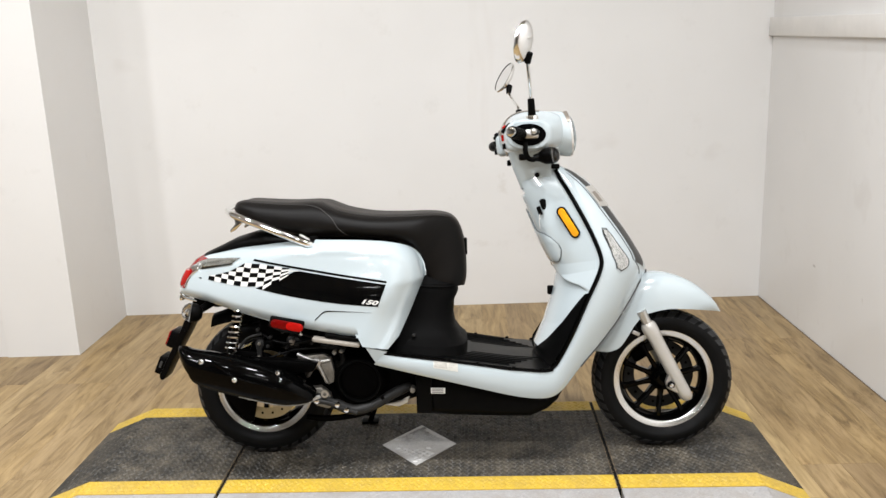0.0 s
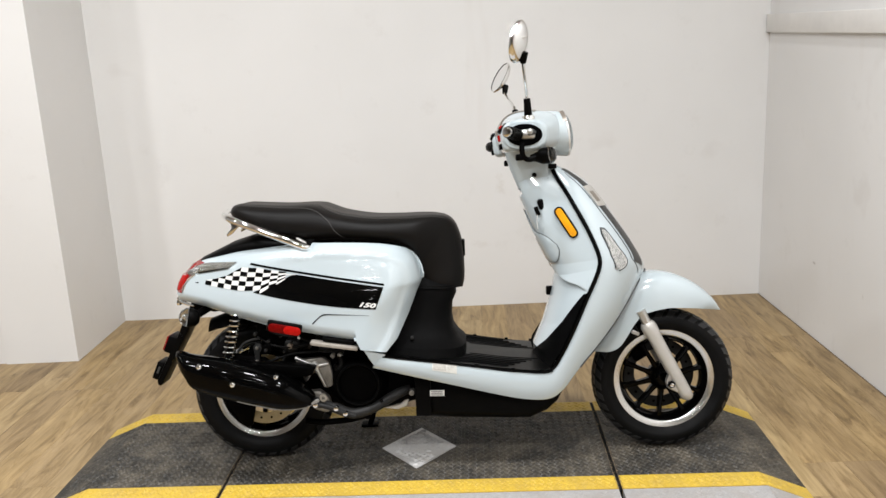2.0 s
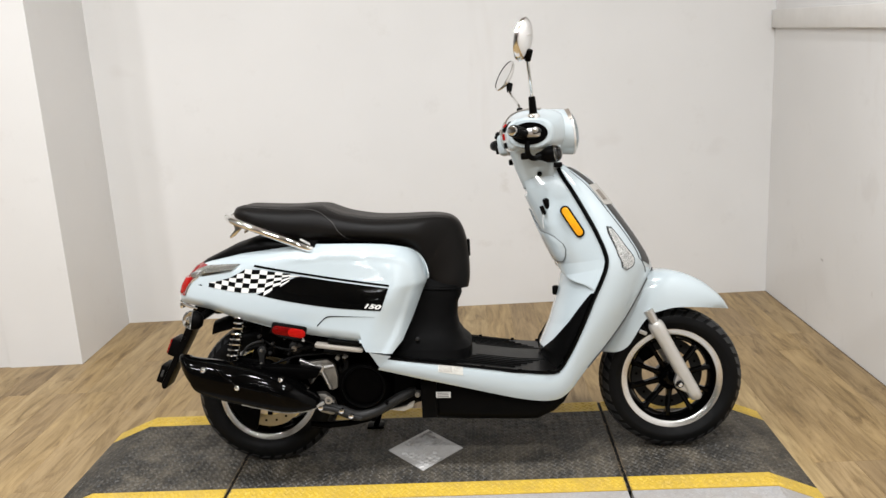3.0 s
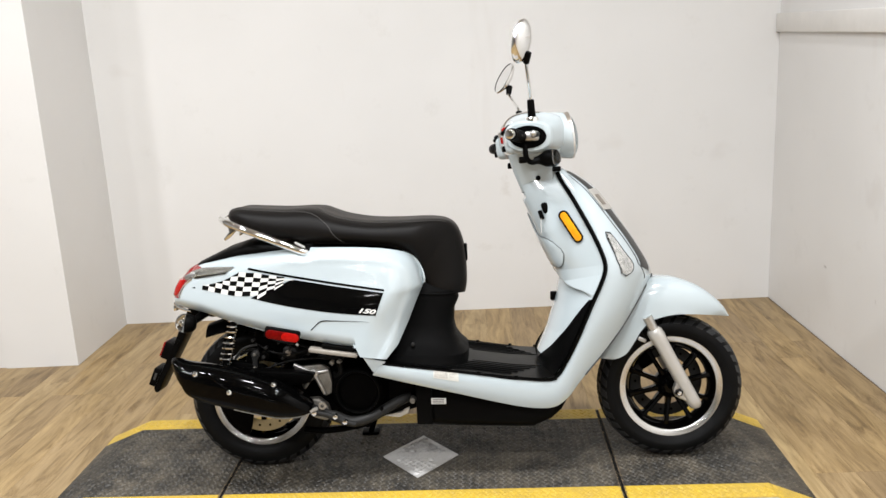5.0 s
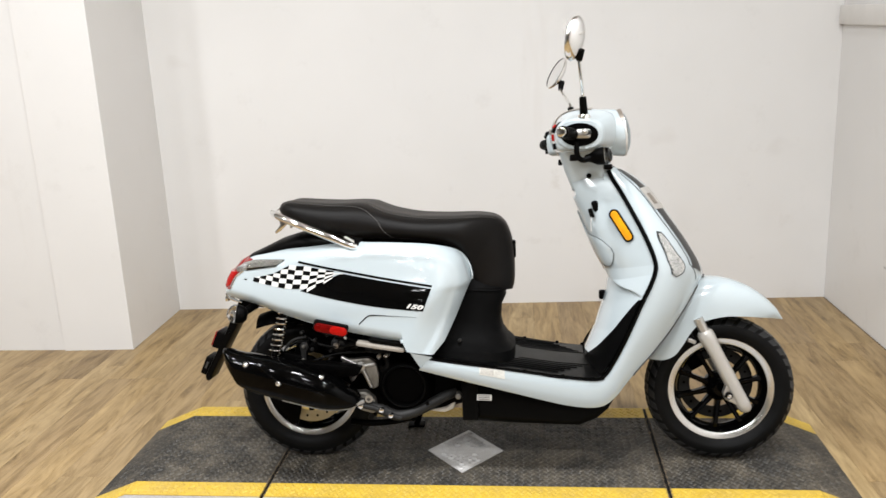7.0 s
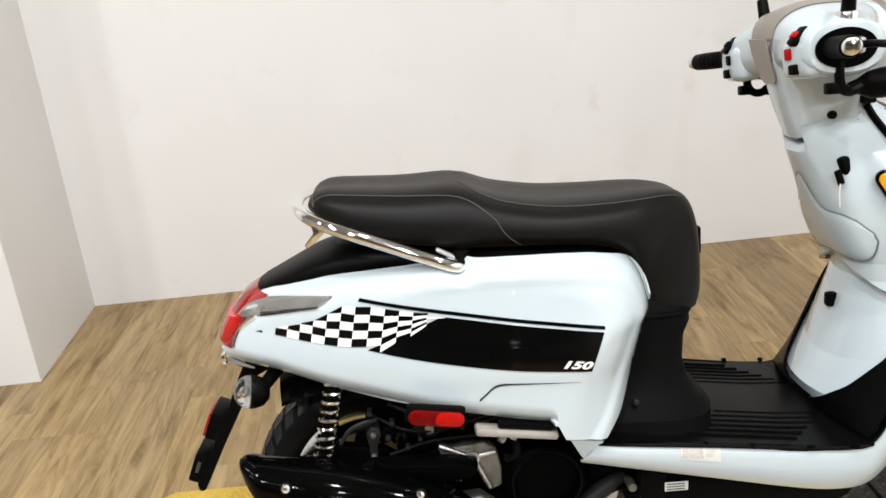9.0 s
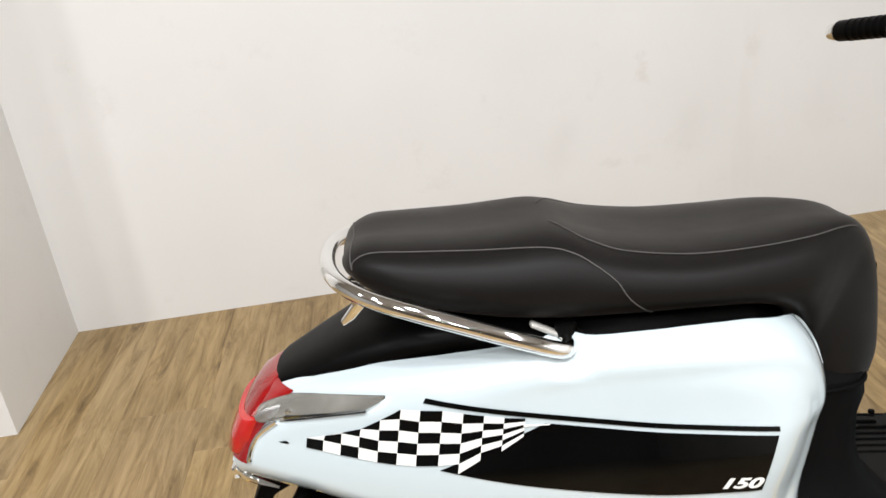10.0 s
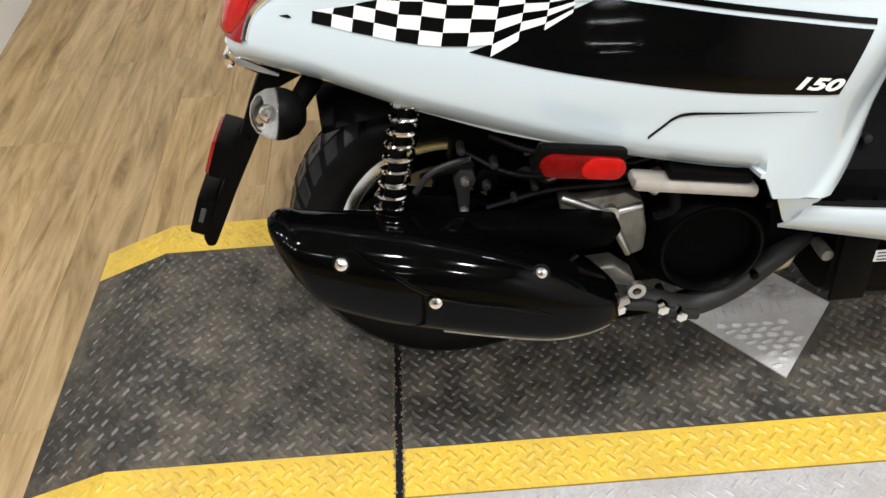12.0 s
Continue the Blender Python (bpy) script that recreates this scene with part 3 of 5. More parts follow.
def side_w(x, z):
    """Half width of the rear body at a place along and up."""
    w = lerp(x, fine, BSM) + 0.003 + 0.118 * (0.58 - z) - bulge(z - 0.570)
    to_top, to_front = lerp(x, TOP_X, TOP_Z) - z, lerp(z, FRONT_Z, FRONT_X) - x
    near = 1 / (1 + math.exp(min(60, max(-60, 16 * (to_front - to_top)))))
    rim = -math.log(math.exp(-40 * to_top) + math.exp(-40 * to_front)) / 40
    reach = 0.060 + 0.085 * near
    roll = min(1, max(0, 1 - (rim + 0.004) / reach))
    w -= (0.062 + near * (lerp(z, [0.40, 0.5, 0.6, 0.7], [0.05, 0.13, 0.195, 0.205]) - 0.062)) * (1 - math.sqrt(1 - 0.985 * roll * roll))
    frame_band = min(1, max(0, (rim - 0.026) / 0.026)) * min(1, max(0, (x - 0.06) / 0.16))
    w -= 0.0075 * frame_band * frame_band * (3 - 2 * frame_band)
    w -= 0.030 * math.exp(-((x - 0.207) / 0.020) ** 2) * min(1, max(0, (z - 0.702) / 0.028))
    low = min(1, max(0, (0.035 - (z - lerp(x, [-0.25, -0.142, -0.045, 0.2, 0.35], [0.56, 0.543, 0.516, 0.466, 0.443]))) / 0.035)) if x < 0.35 else 0
    return max(0.02, w - 0.024 * low * low)


PAIRS = [((-0.250, 0.588), (-0.252, 0.582)), ((-0.236, 0.628), (-0.240, 0.562)), ((-0.205, 0.660), (-0.200, 0.553)), ((-0.160, 0.688), (-0.142, 0.543)), ((-0.05, 0.713), (-0.045, 0.516)),
         ((0.05, 0.726), (0.06, 0.492)), ((0.18, 0.740), (0.2, 0.466)), ((0.28, 0.741), (0.30, 0.450)), ((0.34, 0.739), (0.356, 0.442)), ((0.36, 0.738), (0.368, 0.415)), ((0.40, 0.735), (0.40, 0.409)),
         ((0.45, 0.729), (0.445, 0.402)), ((0.50, 0.716), (0.478, 0.437)), ((0.535, 0.693), (0.512, 0.505)), ((0.553, 0.660), (0.542, 0.575)), ((0.561, 0.625), (0.560, 0.612))]


def body_panel(side):
    tops, rows = spl([p[0] for p in PAIRS], 10), []
    for i in range(len(PAIRS) - 1):
        b, d = PAIRS[i][1], PAIRS[i + 1][1]
        for k in range(10 if i < len(PAIRS) - 2 else 11):
            f = k / 10
            (tx, tz), bx, bz = tops[10 * i + k], b[0] + (d[0] - b[0]) * f, b[1] + (d[1] - b[1]) * f
            row = []
            for j in range(57):
                v = 0.5 - 0.5 * math.cos(math.pi * j / 56)
                x, z = tx + (bx - tx) * v, tz + (bz - tz) * v
                row.append((x, side * side_w(x, z), z))
            rows.append(row)
    return shell(rows, 0.004)


panel = sp("side_panel", body_panel(-1), WHITE)
sp("side_panel", body_panel(1), WHITE)


def on_side(x, z, lift=0.0012, side=-1):
    return (x, side * (side_w(x, z) + lift), z)


def decal(name, quad, material, side=-1, nu=12, nv=4, lift=0.0013, parent=None, thick=0.0):
    """A patch on the rear body between four (x, z) corners, in order."""
    a, b, c, d = [np.array(q, float) for q in quad]
    rows = []
    for i in range(nu + 1):
        u = i / nu
        lo, hi = a + (b - a) * u, d + (c - d) * u
        rows.append([on_side(*(lo + (hi - lo) * (j / nv)), lift, side) for j in range(nv + 1)])
    return part(name, grid_bm(rows), material, parent or panel)


for side in (-1,):
    decal("pinstripe", [(0.028, 0.6865), (0.448, 0.6145), (0.448, 0.6085), (0.024, 0.6805)], INK, side, 20, 1)
    part("stripe", grid_bm([[on_side(*(np.array((0.033 + 0.387 * u, 0.5955 - 0.058 * u - 0.007 * math.sin(math.pi * u))) * (1 - v) + np.array((0.169 + 0.277 * u, 0.6508 - 0.0468 * u)) * v), 0.0013) for v in np.linspace(0, 1, 9)] for u in np.linspace(0, 1, 31)]), INK, panel)
    decal("stripe_point", [(0.1425, 0.6510), (0.1745, 0.6500), (0.1740, 0.6485), (0.1418, 0.6480)], PAPER, side, 6, 1, 0.0018)
    NOTCH = spl([(0.222, 0.4985), (0.236, 0.5110), (0.248, 0.5215), (0.262, 0.5262), (0.290, 0.5262), (0.340, 0.5235), (0.400, 0.5195)], 8)
    part("notch_groove", grid_bm([[on_side(x, z + d * lerp(k / (len(NOTCH) - 1), [0, 0.5, 1], [0.0020, 0.0019, 0.0002]), 0.0012, side) for d in (-1, 0, 1)] for k, (x, z) in enumerate(NOTCH)]), INK, panel)


# columns of checks: x and z of the first row line, and the height of a row
CHECKS = [(-0.1373, 0.6176, 0.0130), (-0.1151, 0.6146, 0.0138), (-0.0924, 0.6105, 0.0142), (-0.0693, 0.6075, 0.0141), (-0.0451, 0.6038, 0.0138), (-0.0208, 0.6015, 0.0147),
          (0.0038, 0.6005, 0.0142), (0.0317, 0.6017, 0.01395), (0.0579, 0.6046, 0.01264), (0.0865, 0.6183, 0.0092), (0.1130, 0.6262, 0.0069), (0.1414, 0.6400, 0.0037)]


def check_top(x):
    """The upper outline of the checks."""
    return lerp(x, [-0.15, -0.1085, -0.060, -0.034, -0.006, 0.046, 0.10, 0.1445, 0.2], [0.628, 0.6350, 0.6460, 0.6580, 0.6728, 0.6728, 0.6665, 0.6590, 0.640])


def check_at(i, f):
    """A crossing of the checks: column line i, row line f; line 1 runs along the foot."""
    x, z, high = CHECKS[i]
    return (x + 0.22 * high * (f - 1), z + high * (f - 1))


for i in range(11):
    for j in range(0 if i > 7 else 1, 6):
        quad = [check_at(i, j), check_at(i + 1, j), check_at(i + 1, j + 1), check_at(i, j + 1)]
        if all(z >= check_top(x) - 0.0004 for x, z in quad[:2]):
            continue
        quad = [(x, min(z, check_top(x))) for x, z in quad]
        decal("check", quad, INK if (i + j) % 2 else PAPER, -1, 3, 2, 0.0017)
decal("check", [(-0.176, 0.6225), (-0.164, 0.6245), (-0.160, 0.6215), (-0.164, 0.6205)], INK, -1, 2, 1)

# the engine size in figures on the stripe
font = bpy.data.curves.new("lettering", "FONT")
font.body, font.size, font.shear, font.extrude, font.resolution_u = "150", 0.025, 0.4, 0.0, 4
font.offset = 0.0010
font.space_character = 1.0
text = new("lettering", font)
bpy.context.view_layer.update()
me = bpy.data.meshes.new_from_object(text.evaluated_get(bpy.context.evaluated_depsgraph_get()))
bpy.data.objects.remove(text)
for v in me.vertices:
    x, z = 0.3655 + v.co.x * 1.36, 0.5500 + v.co.y * 0.74 - 0.18 * v.co.x
    v.co = on_side(x, z, 0.0022)
me.materials.append(PAPER)
figures = new("lettering", me)
figures.parent = panel
figures["label"] = "white slanted figures reading 150"

# inside of the rear body
sp("storage_box", loft([sup_ring(lambda u, v, x=x, w=w, z0=z0, z1=z1: (x, w * u, (z0 + z1) / 2 + (z1 - z0) / 2 * v), 20, 0.5)
                        for x, w, z0, z1 in ((-0.17, 0.05, 0.575, 0.66), (-0.05, 0.10, 0.545, 0.69), (0.1, 0.14, 0.50, 0.74), (0.3, 0.155, 0.47, 0.765), (0.46, 0.145, 0.44, 0.755), (0.53, 0.10, 0.44, 0.70))]), PLASTIC)

# seat
SEAT = [((-0.058, 0.842), (-0.046, 0.822), 0.070), ((-0.048, 0.860), (-0.022, 0.806), 0.108), ((-0.022, 0.871), (0.02, 0.788), 0.132), ((0.03, 0.868), (0.06, 0.772), 0.147), ((0.12, 0.8625), (0.14, 0.752), 0.160),
        ((0.20, 0.863), (0.21, 0.741), 0.167), ((0.235, 0.858), (0.25, 0.738), 0.169), ((0.26, 0.848), (0.28, 0.737), 0.170), ((0.305, 0.832), (0.32, 0.736), 0.171), ((0.39, 0.816), (0.40, 0.731), 0.167),
        ((0.485, 0.812), (0.47, 0.720), 0.157), ((0.56, 0.813), (0.515, 0.700), 0.145), ((0.61, 0.811), (0.54, 0.668), 0.128), ((0.648, 0.801), (0.556, 0.632), 0.112), ((0.674, 0.773), (0.566, 0.604), 0.100),
        ((0.689, 0.722), (0.573, 0.588), 0.092), ((0.694, 0.66), (0.581, 0.577), 0.087), ((0.693, 0.60), (0.590, 0.566), 0.086), ((0.686, 0.566), (0.600, 0.556), 0.080)]
SEAT_LINE = spl([(*t, *b, w) for t, b, w in SEAT], 4)


def seat_at(s, a, lift=0.0):
    """A place on the seat: s along its stations, a degrees from its right side up over the top."""
    f = min(max(s * 4, 0), len(SEAT_LINE) - 1.0001)
    q = SEAT_LINE[int(f)] * (1 - f % 1) + SEAT_LINE[int(f) + 1] * (f % 1)
    c, v = power(math.cos(radians(a)), 0.62), power(math.sin(radians(a)), 0.62)
    hollow = 0.006 * max(0, v) * max(0, 1 - abs(c) * 1.4)
    k = (1 + v) / 2
    x, z, y = q[2] + (q[0] - q[2]) * k, q[3] + (q[1] - q[3]) * k, -q[4] * c * (1 - 0.10 * max(0, v))
    nose = 0.034 * min(1, max(0, (s - 11) / 3)) * abs(c) ** 2.5
    return Vector((x - nose, y * (1 + lift / 0.15), z - hollow + lift * v))


sp("seat", loft([[seat_at(i / 4, 360 * k / 44) for k in range(44)] for i in range(4 * (len(SEAT) - 1) + 1)]), VINYL, "dark vinyl two-level seat with stitched seams")
seat = scooter.children[-1]
for line in ([(0.9, 12), (1.2, 30), (2, 42), (3, 45), (4, 44), (5, 38), (6, 29), (7, 14), (7.7, -8), (8.1, -32)],
             [(0.9, 12), (1.1, 40), (1.3, 70), (1.4, 90)],
             [(5.6, 80), (6.4, 62), (7.6, 50), (8.6, 46), (9.8, 44), (11, 46), (12, 52), (13, 60)]):
    for side in (0, 1):
        pts = spl(line, 6)
        part("stitched_seam", tube([seat_at(s, 180 - a if side else a, 0.0006) for s, a in pts], 0.0011, 6), STITCH, seat)
part("seat_latch", box_bm((0.012, 0.034, 0.055), (0.692, 0, 0.690), 0.004), PLASTIC, seat)
# black cowl behind the seat
sp("tail_cowl", loft([sup_ring(lambda u, v, x=x, w=w, z0=z0, z1=z1: (x, w * u, (z0 + z1) / 2 + (z1 - z0) / 2 * v), 24, 0.75)
                      for x, w, z0, z1 in ((-0.182, 0.040, 0.668, 0.686), (-0.165, 0.060, 0.665, 0.698), (-0.117, 0.084, 0.67, 0.719), (-0.06, 0.104, 0.68, 0.745), (0.0, 0.12, 0.69, 0.762), (0.06, 0.13, 0.70, 0.768), (0.16, 0.14, 0.70, 0.758), (0.24, 0.14, 0.70, 0.748))]), PLASTIC)
# lamps at the tail
tail = sp("tail_lamp", loft([sup_ring(lambda u, v, xr=xr, w=w, z=z, d=d: (xr + d + d * u, w * v, z), 26, 0.8)
                             for xr, w, z, d in ((-0.178, 0.045, 0.690, 0.012), (-0.205, 0.064, 0.676, 0.03), (-0.228, 0.074, 0.650, 0.04), (-0.244, 0.078, 0.622, 0.045), (-0.256, 0.074, 0.596, 0.045), (-0.263, 0.062, 0.572, 0.04), (-0.258, 0.045, 0.560, 0.03))]), RED, "red rear lamp lens")
part("inner_lens", loft([sup_ring(lambda u, v, xr=xr, w=w, z=z: (xr + 0.03 + 0.03 * u, w * v, z), 20, 0.8) for xr, w, z in ((-0.238, 0.079, 0.644), (-0.252, 0.083, 0.620), (-0.262, 0.077, 0.596), (-0.262, 0.070, 0.590))]), PINK, tail)
for side in (-1, 1):
    LX = np.linspace(-0.215, -0.022, 27)
    HI = [lerp(x, [-0.217, -0.202, -0.190, -0.173, -0.146, -0.121, -0.067, -0.0204], [0.644, 0.6577, 0.6664, 0.6739, 0.6823, 0.6850, 0.6880, 0.6895]) for x in LX]
    LO = [lerp(x, [-0.217, -0.2017, -0.191, -0.160, -0.123, -0.069, -0.0508, -0.036, -0.0204], [0.6435, 0.6465, 0.6477, 0.6540, 0.6600, 0.6680, 0.6710, 0.6790, 0.689]) for x in LX]
    part("lamp_wing", grid_bm([[on_side(p[0] + (q[0] - p[0]) * j / 6, p[1] + (q[1] - p[1]) * j / 6, 0.0030, side) for j in range(7)] for p, q in zip(spl([(-0.2500, 0.588), (-0.242, 0.620), (-0.224, 0.652), (-0.203, 0.673), (-0.170, 0.688)], 5), spl([(-0.2265, 0.588), (-0.219, 0.612), (-0.201, 0.634), (-0.1740, 0.660), (-0.1460, 0.684)], 5))]), RED, tail)
    part("lens_housing", grid_bm([[on_side(x, lo + (hi - lo) * j / 6, 0.0042, side) for j in range(7)] for x, hi, lo in zip(LX, HI, LO)]), SMOKE, tail)
    part("signal_lens", shell([[on_side(x, lo + (hi - lo) * j / 6, 0.0060 + 0.005 * (1 - (j / 3 - 1) ** 4), side) for j in range(7)] for x, hi, lo in zip(LX, HI, LO)], 0.0012), CLEAR, tail, "clear turn signal lens in a grey housing").visible_shadow = False
    decal("lens_edge", [(-0.162, 0.6520), (-0.050, 0.6690), (-0.050, 0.6725), (-0.162, 0.6575)], INK, side, 16, 2, 0.0048, tail)
    decal("lens_rim", [(-0.170, 0.6480), (-0.090, 0.6615), (-0.090, 0.6640), (-0.168, 0.6525)], SMOKE, side, 12, 1, 0.0016, tail)
    part("bulb_reflector", ball(on_side(-0.180, 0.6570, 0.0040, side), (0.024, 0.0045, 0.0105), (0, -14, 0)), SIGNAL_BOWL, tail)
    part("bulb", ball(on_side(-0.154, 0.6625, 0.005, side), (0.006, 0.003, 0.0045)), CHROME, tail)
    part("lamp_edge", tube([on_side(x, z, 0.0015, side) for x, z in spl([(-0.174, 0.648), (-0.187, 0.640), (-0.203, 0.627), (-0.215, 0.610), (-0.2225, 0.592)], 4)], 0.0042, 8), CHROME, tail, "chrome edge strip")
    sp("tail_trim", tube([on_side(x, z, 0.001, side) for x, z in ((-0.250, 0.570), (-0.238, 0.555), (-0.215, 0.548), (-0.19, 0.543))], [0.004, 0.006, 0.005, 0.002], 8), CHROME, "chrome corner trim")
sp("tail_trim", box_bm((0.012, 0.09, 0.02), (-0.258, 0, 0.548), 0.004), CHROME)
# grab rail
RAIL = [(0.198, 0.135, 0.728), (0.209, 0.150, 0.7285), (0.213, 0.172, 0.729), (0.199, 0.186, 0.7315), (0.15, 0.186, 0.752), (0.09, 0.178, 0.776), (0.03, 0.168, 0.799), (-0.02, 0.150, 0.817), (-0.055, 0.118, 0.830), (-0.073, 0.07, 0.837), (-0.079, 0.0, 0.839)]
rail_pts = spl([(x, -y, z) for x, y, z in RAIL] + [(x, y, z) for x, y, z in RAIL[-2::-1]], 5)
rail = sp("grab_rail", tube(rail_pts, 0.0112, 14), CHROME, "chrome tubular grab rail")
for side in (-1, 1):
    part("rail_bracket", box_bm((0.040, 0.016, 0.007), (0.188, side * 0.150, 0.747), 0.003, (0, 30, 0)), SILVER, rail)
    part("rail_stay", extrude_xz([(-0.056, 0.828), (-0.034, 0.824), (-0.026, 0.795), (-0.050, 0.772), (-0.066, 0.764), (-0.068, 0.772), (-0.050, 0.792)], side * 0.085 - 0.004, side * 0.085 + 0.004, 0.002), CHROME, rail, "bare metal stay")
    part("rail_bolt", rod((0.215, side * 0.150, 0.725), (0.215, side * 0.150, 0.752), 0.0145, bevel=0.003), PLASTIC, rail)

# side reflector, footrest
for side in (-1, 1):
    y = side * 0.262
    yaw = -side * 11
    hold = sp("side_reflector", box_bm((0.106, 0.016, 0.034), (0.142, y + side * 0.006, 0.4965), 0.007, (0, 14, yaw)), PLASTIC)
    part("lens", pill(0.100, 0.0265, 0.014, pose(0.143, y + side * 0.013, 0.4915, 0, 14, yaw), 0.003), REFLEX_DARK, hold, "red reflector lens")
    part("lens", pill(0.054, 0.0255, 0.0148, pose(0.1645, y + side * 0.0133 - side * 0.0042, 0.4863, 0, 14, yaw), 0.003), REFLEX, hold)
    sp("footrest", box_bm((0.150, 0.034, 0.015), (0.284, side * 0.226, 0.427), 0.006, (0, 9, 0)), FOOTREST, "folded alloy passenger footrest")
    sp("footrest_mount", box_bm((0.10, 0.05, 0.014), (0.30, side * 0.215, 0.441), 0.004, (0, 9, 0)), PLASTIC)

# centre cover under the seat's nose
cover = sp("centre_cover", loft([sup_ring(lambda u, v, xf=xf, w=w, z=z: (0.38 + (xf - 0.38) * (0.5 + 0.5 * u), w * v, z + 0.02 * (0.5 - 0.5 * u)), 32, 0.6)
                         for xf, w, z in ((0.628, 0.080, 0.604), (0.640, 0.092, 0.590), (0.662, 0.102, 0.574), (0.664, 0.106, 0.545), (0.650, 0.112, 0.516), (0.646, 0.118, 0.470), (0.652, 0.128, 0.435), (0.670, 0.150, 0.405), (0.690, 0.180, 0.384), (0.69, 0.19, 0.35))]), COVER, sharp=28)
part("cover_lip", tube([(0.38 + (0.664 - 0.38) * (0.5 + 0.5 * u), 0.1045 * v, 0.566 + 0.02 * (0.5 - 0.5 * u)) for u, v in ((power(math.cos(a), 0.6), power(math.sin(a), 0.6)) for a in np.linspace(-2.2, 2.2, 40))], 0.0035, 8), COVER, cover)
for side in (-1, 1):
    part("cover_screw", rod((0.52, side * 0.150, 0.425), (0.52, side * 0.163, 0.427), 0.006, bevel=0.002), GREYMETAL, cover)

# -- leg shield, skirts and floor --
PIPE = [(0.427, 0.225, 0.386), (0.51, 0.222, 0.373), (0.65, 0.215, 0.352), (0.82, 0.208, 0.325), (0.92, 0.203, 0.313), (0.957, 0.2, 0.323), (0.985, 0.198, 0.364), (1.012, 0.196, 0.414), (1.040, 0.194, 0.473),
        (1.067, 0.190, 0.533), (1.095, 0.186, 0.590), (1.110, 0.181, 0.628), (1.113, 0.176, 0.655), (1.104, 0.169, 0.690), (1.085, 0.158, 0.738), (1.062, 0.143, 0.787), (1.024, 0.112, 0.862), (0.999, 0.088, 0.906), (0.987, 0.074, 0.934)]
EDGE = [(0.398, 0.222, 0.350), (0.50, 0.215, 0.321), (0.65, 0.208, 0.281), (0.82, 0.2, 0.236), (0.905, 0.195, 0.222), (0.955, 0.19, 0.226), (0.992, 0.185, 0.252), (1.022, 0.178, 0.288), (1.062, 0.168, 0.334),
        (1.106, 0.155, 0.380), (1.160, 0.135, 0.442), (1.205, 0.108, 0.500), (1.250, 0.068, 0.560), (1.288, 0, 0.600), (1.254, 0, 0.676), (1.194, 0, 0.772), (1.120, 0, 0.874), (1.062, 0, 0.922), (1.014, 0, 0.945)]
INNER = {18: (0.898, 0.892), 17: (0.906, 0.866), 16: (0.926, 0.810), 15: (0.947, 0.745), 14: (0.961, 0.700), 13: (0.974, 0.665), 12: (0.988, 0.630), 11: (0.990, 0.595), 10: (0.982, 0.555), 9: (0.966, 0.495),
         8: (0.946, 0.432), 7: (0.926, 0.388), 6: (0.914, 0.362), 5: (0.922, 0.338)}
PIPE_LINE, EDGE_LINE = spl(PIPE, 4), spl(EDGE, 4)


def shield_at(s, t, side=-1, lift=0.0):
    """A place on the shield and skirt: s along its stations, t from the black bead (0) to the front or lower edge (1)."""
    f = min(max(s * 4, 0), len(PIPE_LINE) - 1.0001)
    i, k = int(f), f % 1
    p, e = PIPE_LINE[i] * (1 - k) + PIPE_LINE[i + 1] * k, EDGE_LINE[i] * (1 - k) + EDGE_LINE[i + 1] * k
    up = min(1, max(0, (s - 5) / 7))
    c = (p + e) / 2
    c[0] += up * 0.27 * (e[0] - p[0])
    c[1] = max(p[1], e[1]) + 0.012 * (1 - up) + 0.004
    c[2] += up * 0.008
    q = p * (1 - t) ** 2 + 2 * c * t * (1 - t) + e * t * t
    return Vector((q[0], side * (max(0, q[1]) + lift * (1 - up * t * 0.5)), q[2])) + Vector((lift * up * t, 0, lift * up * t * 0.5))


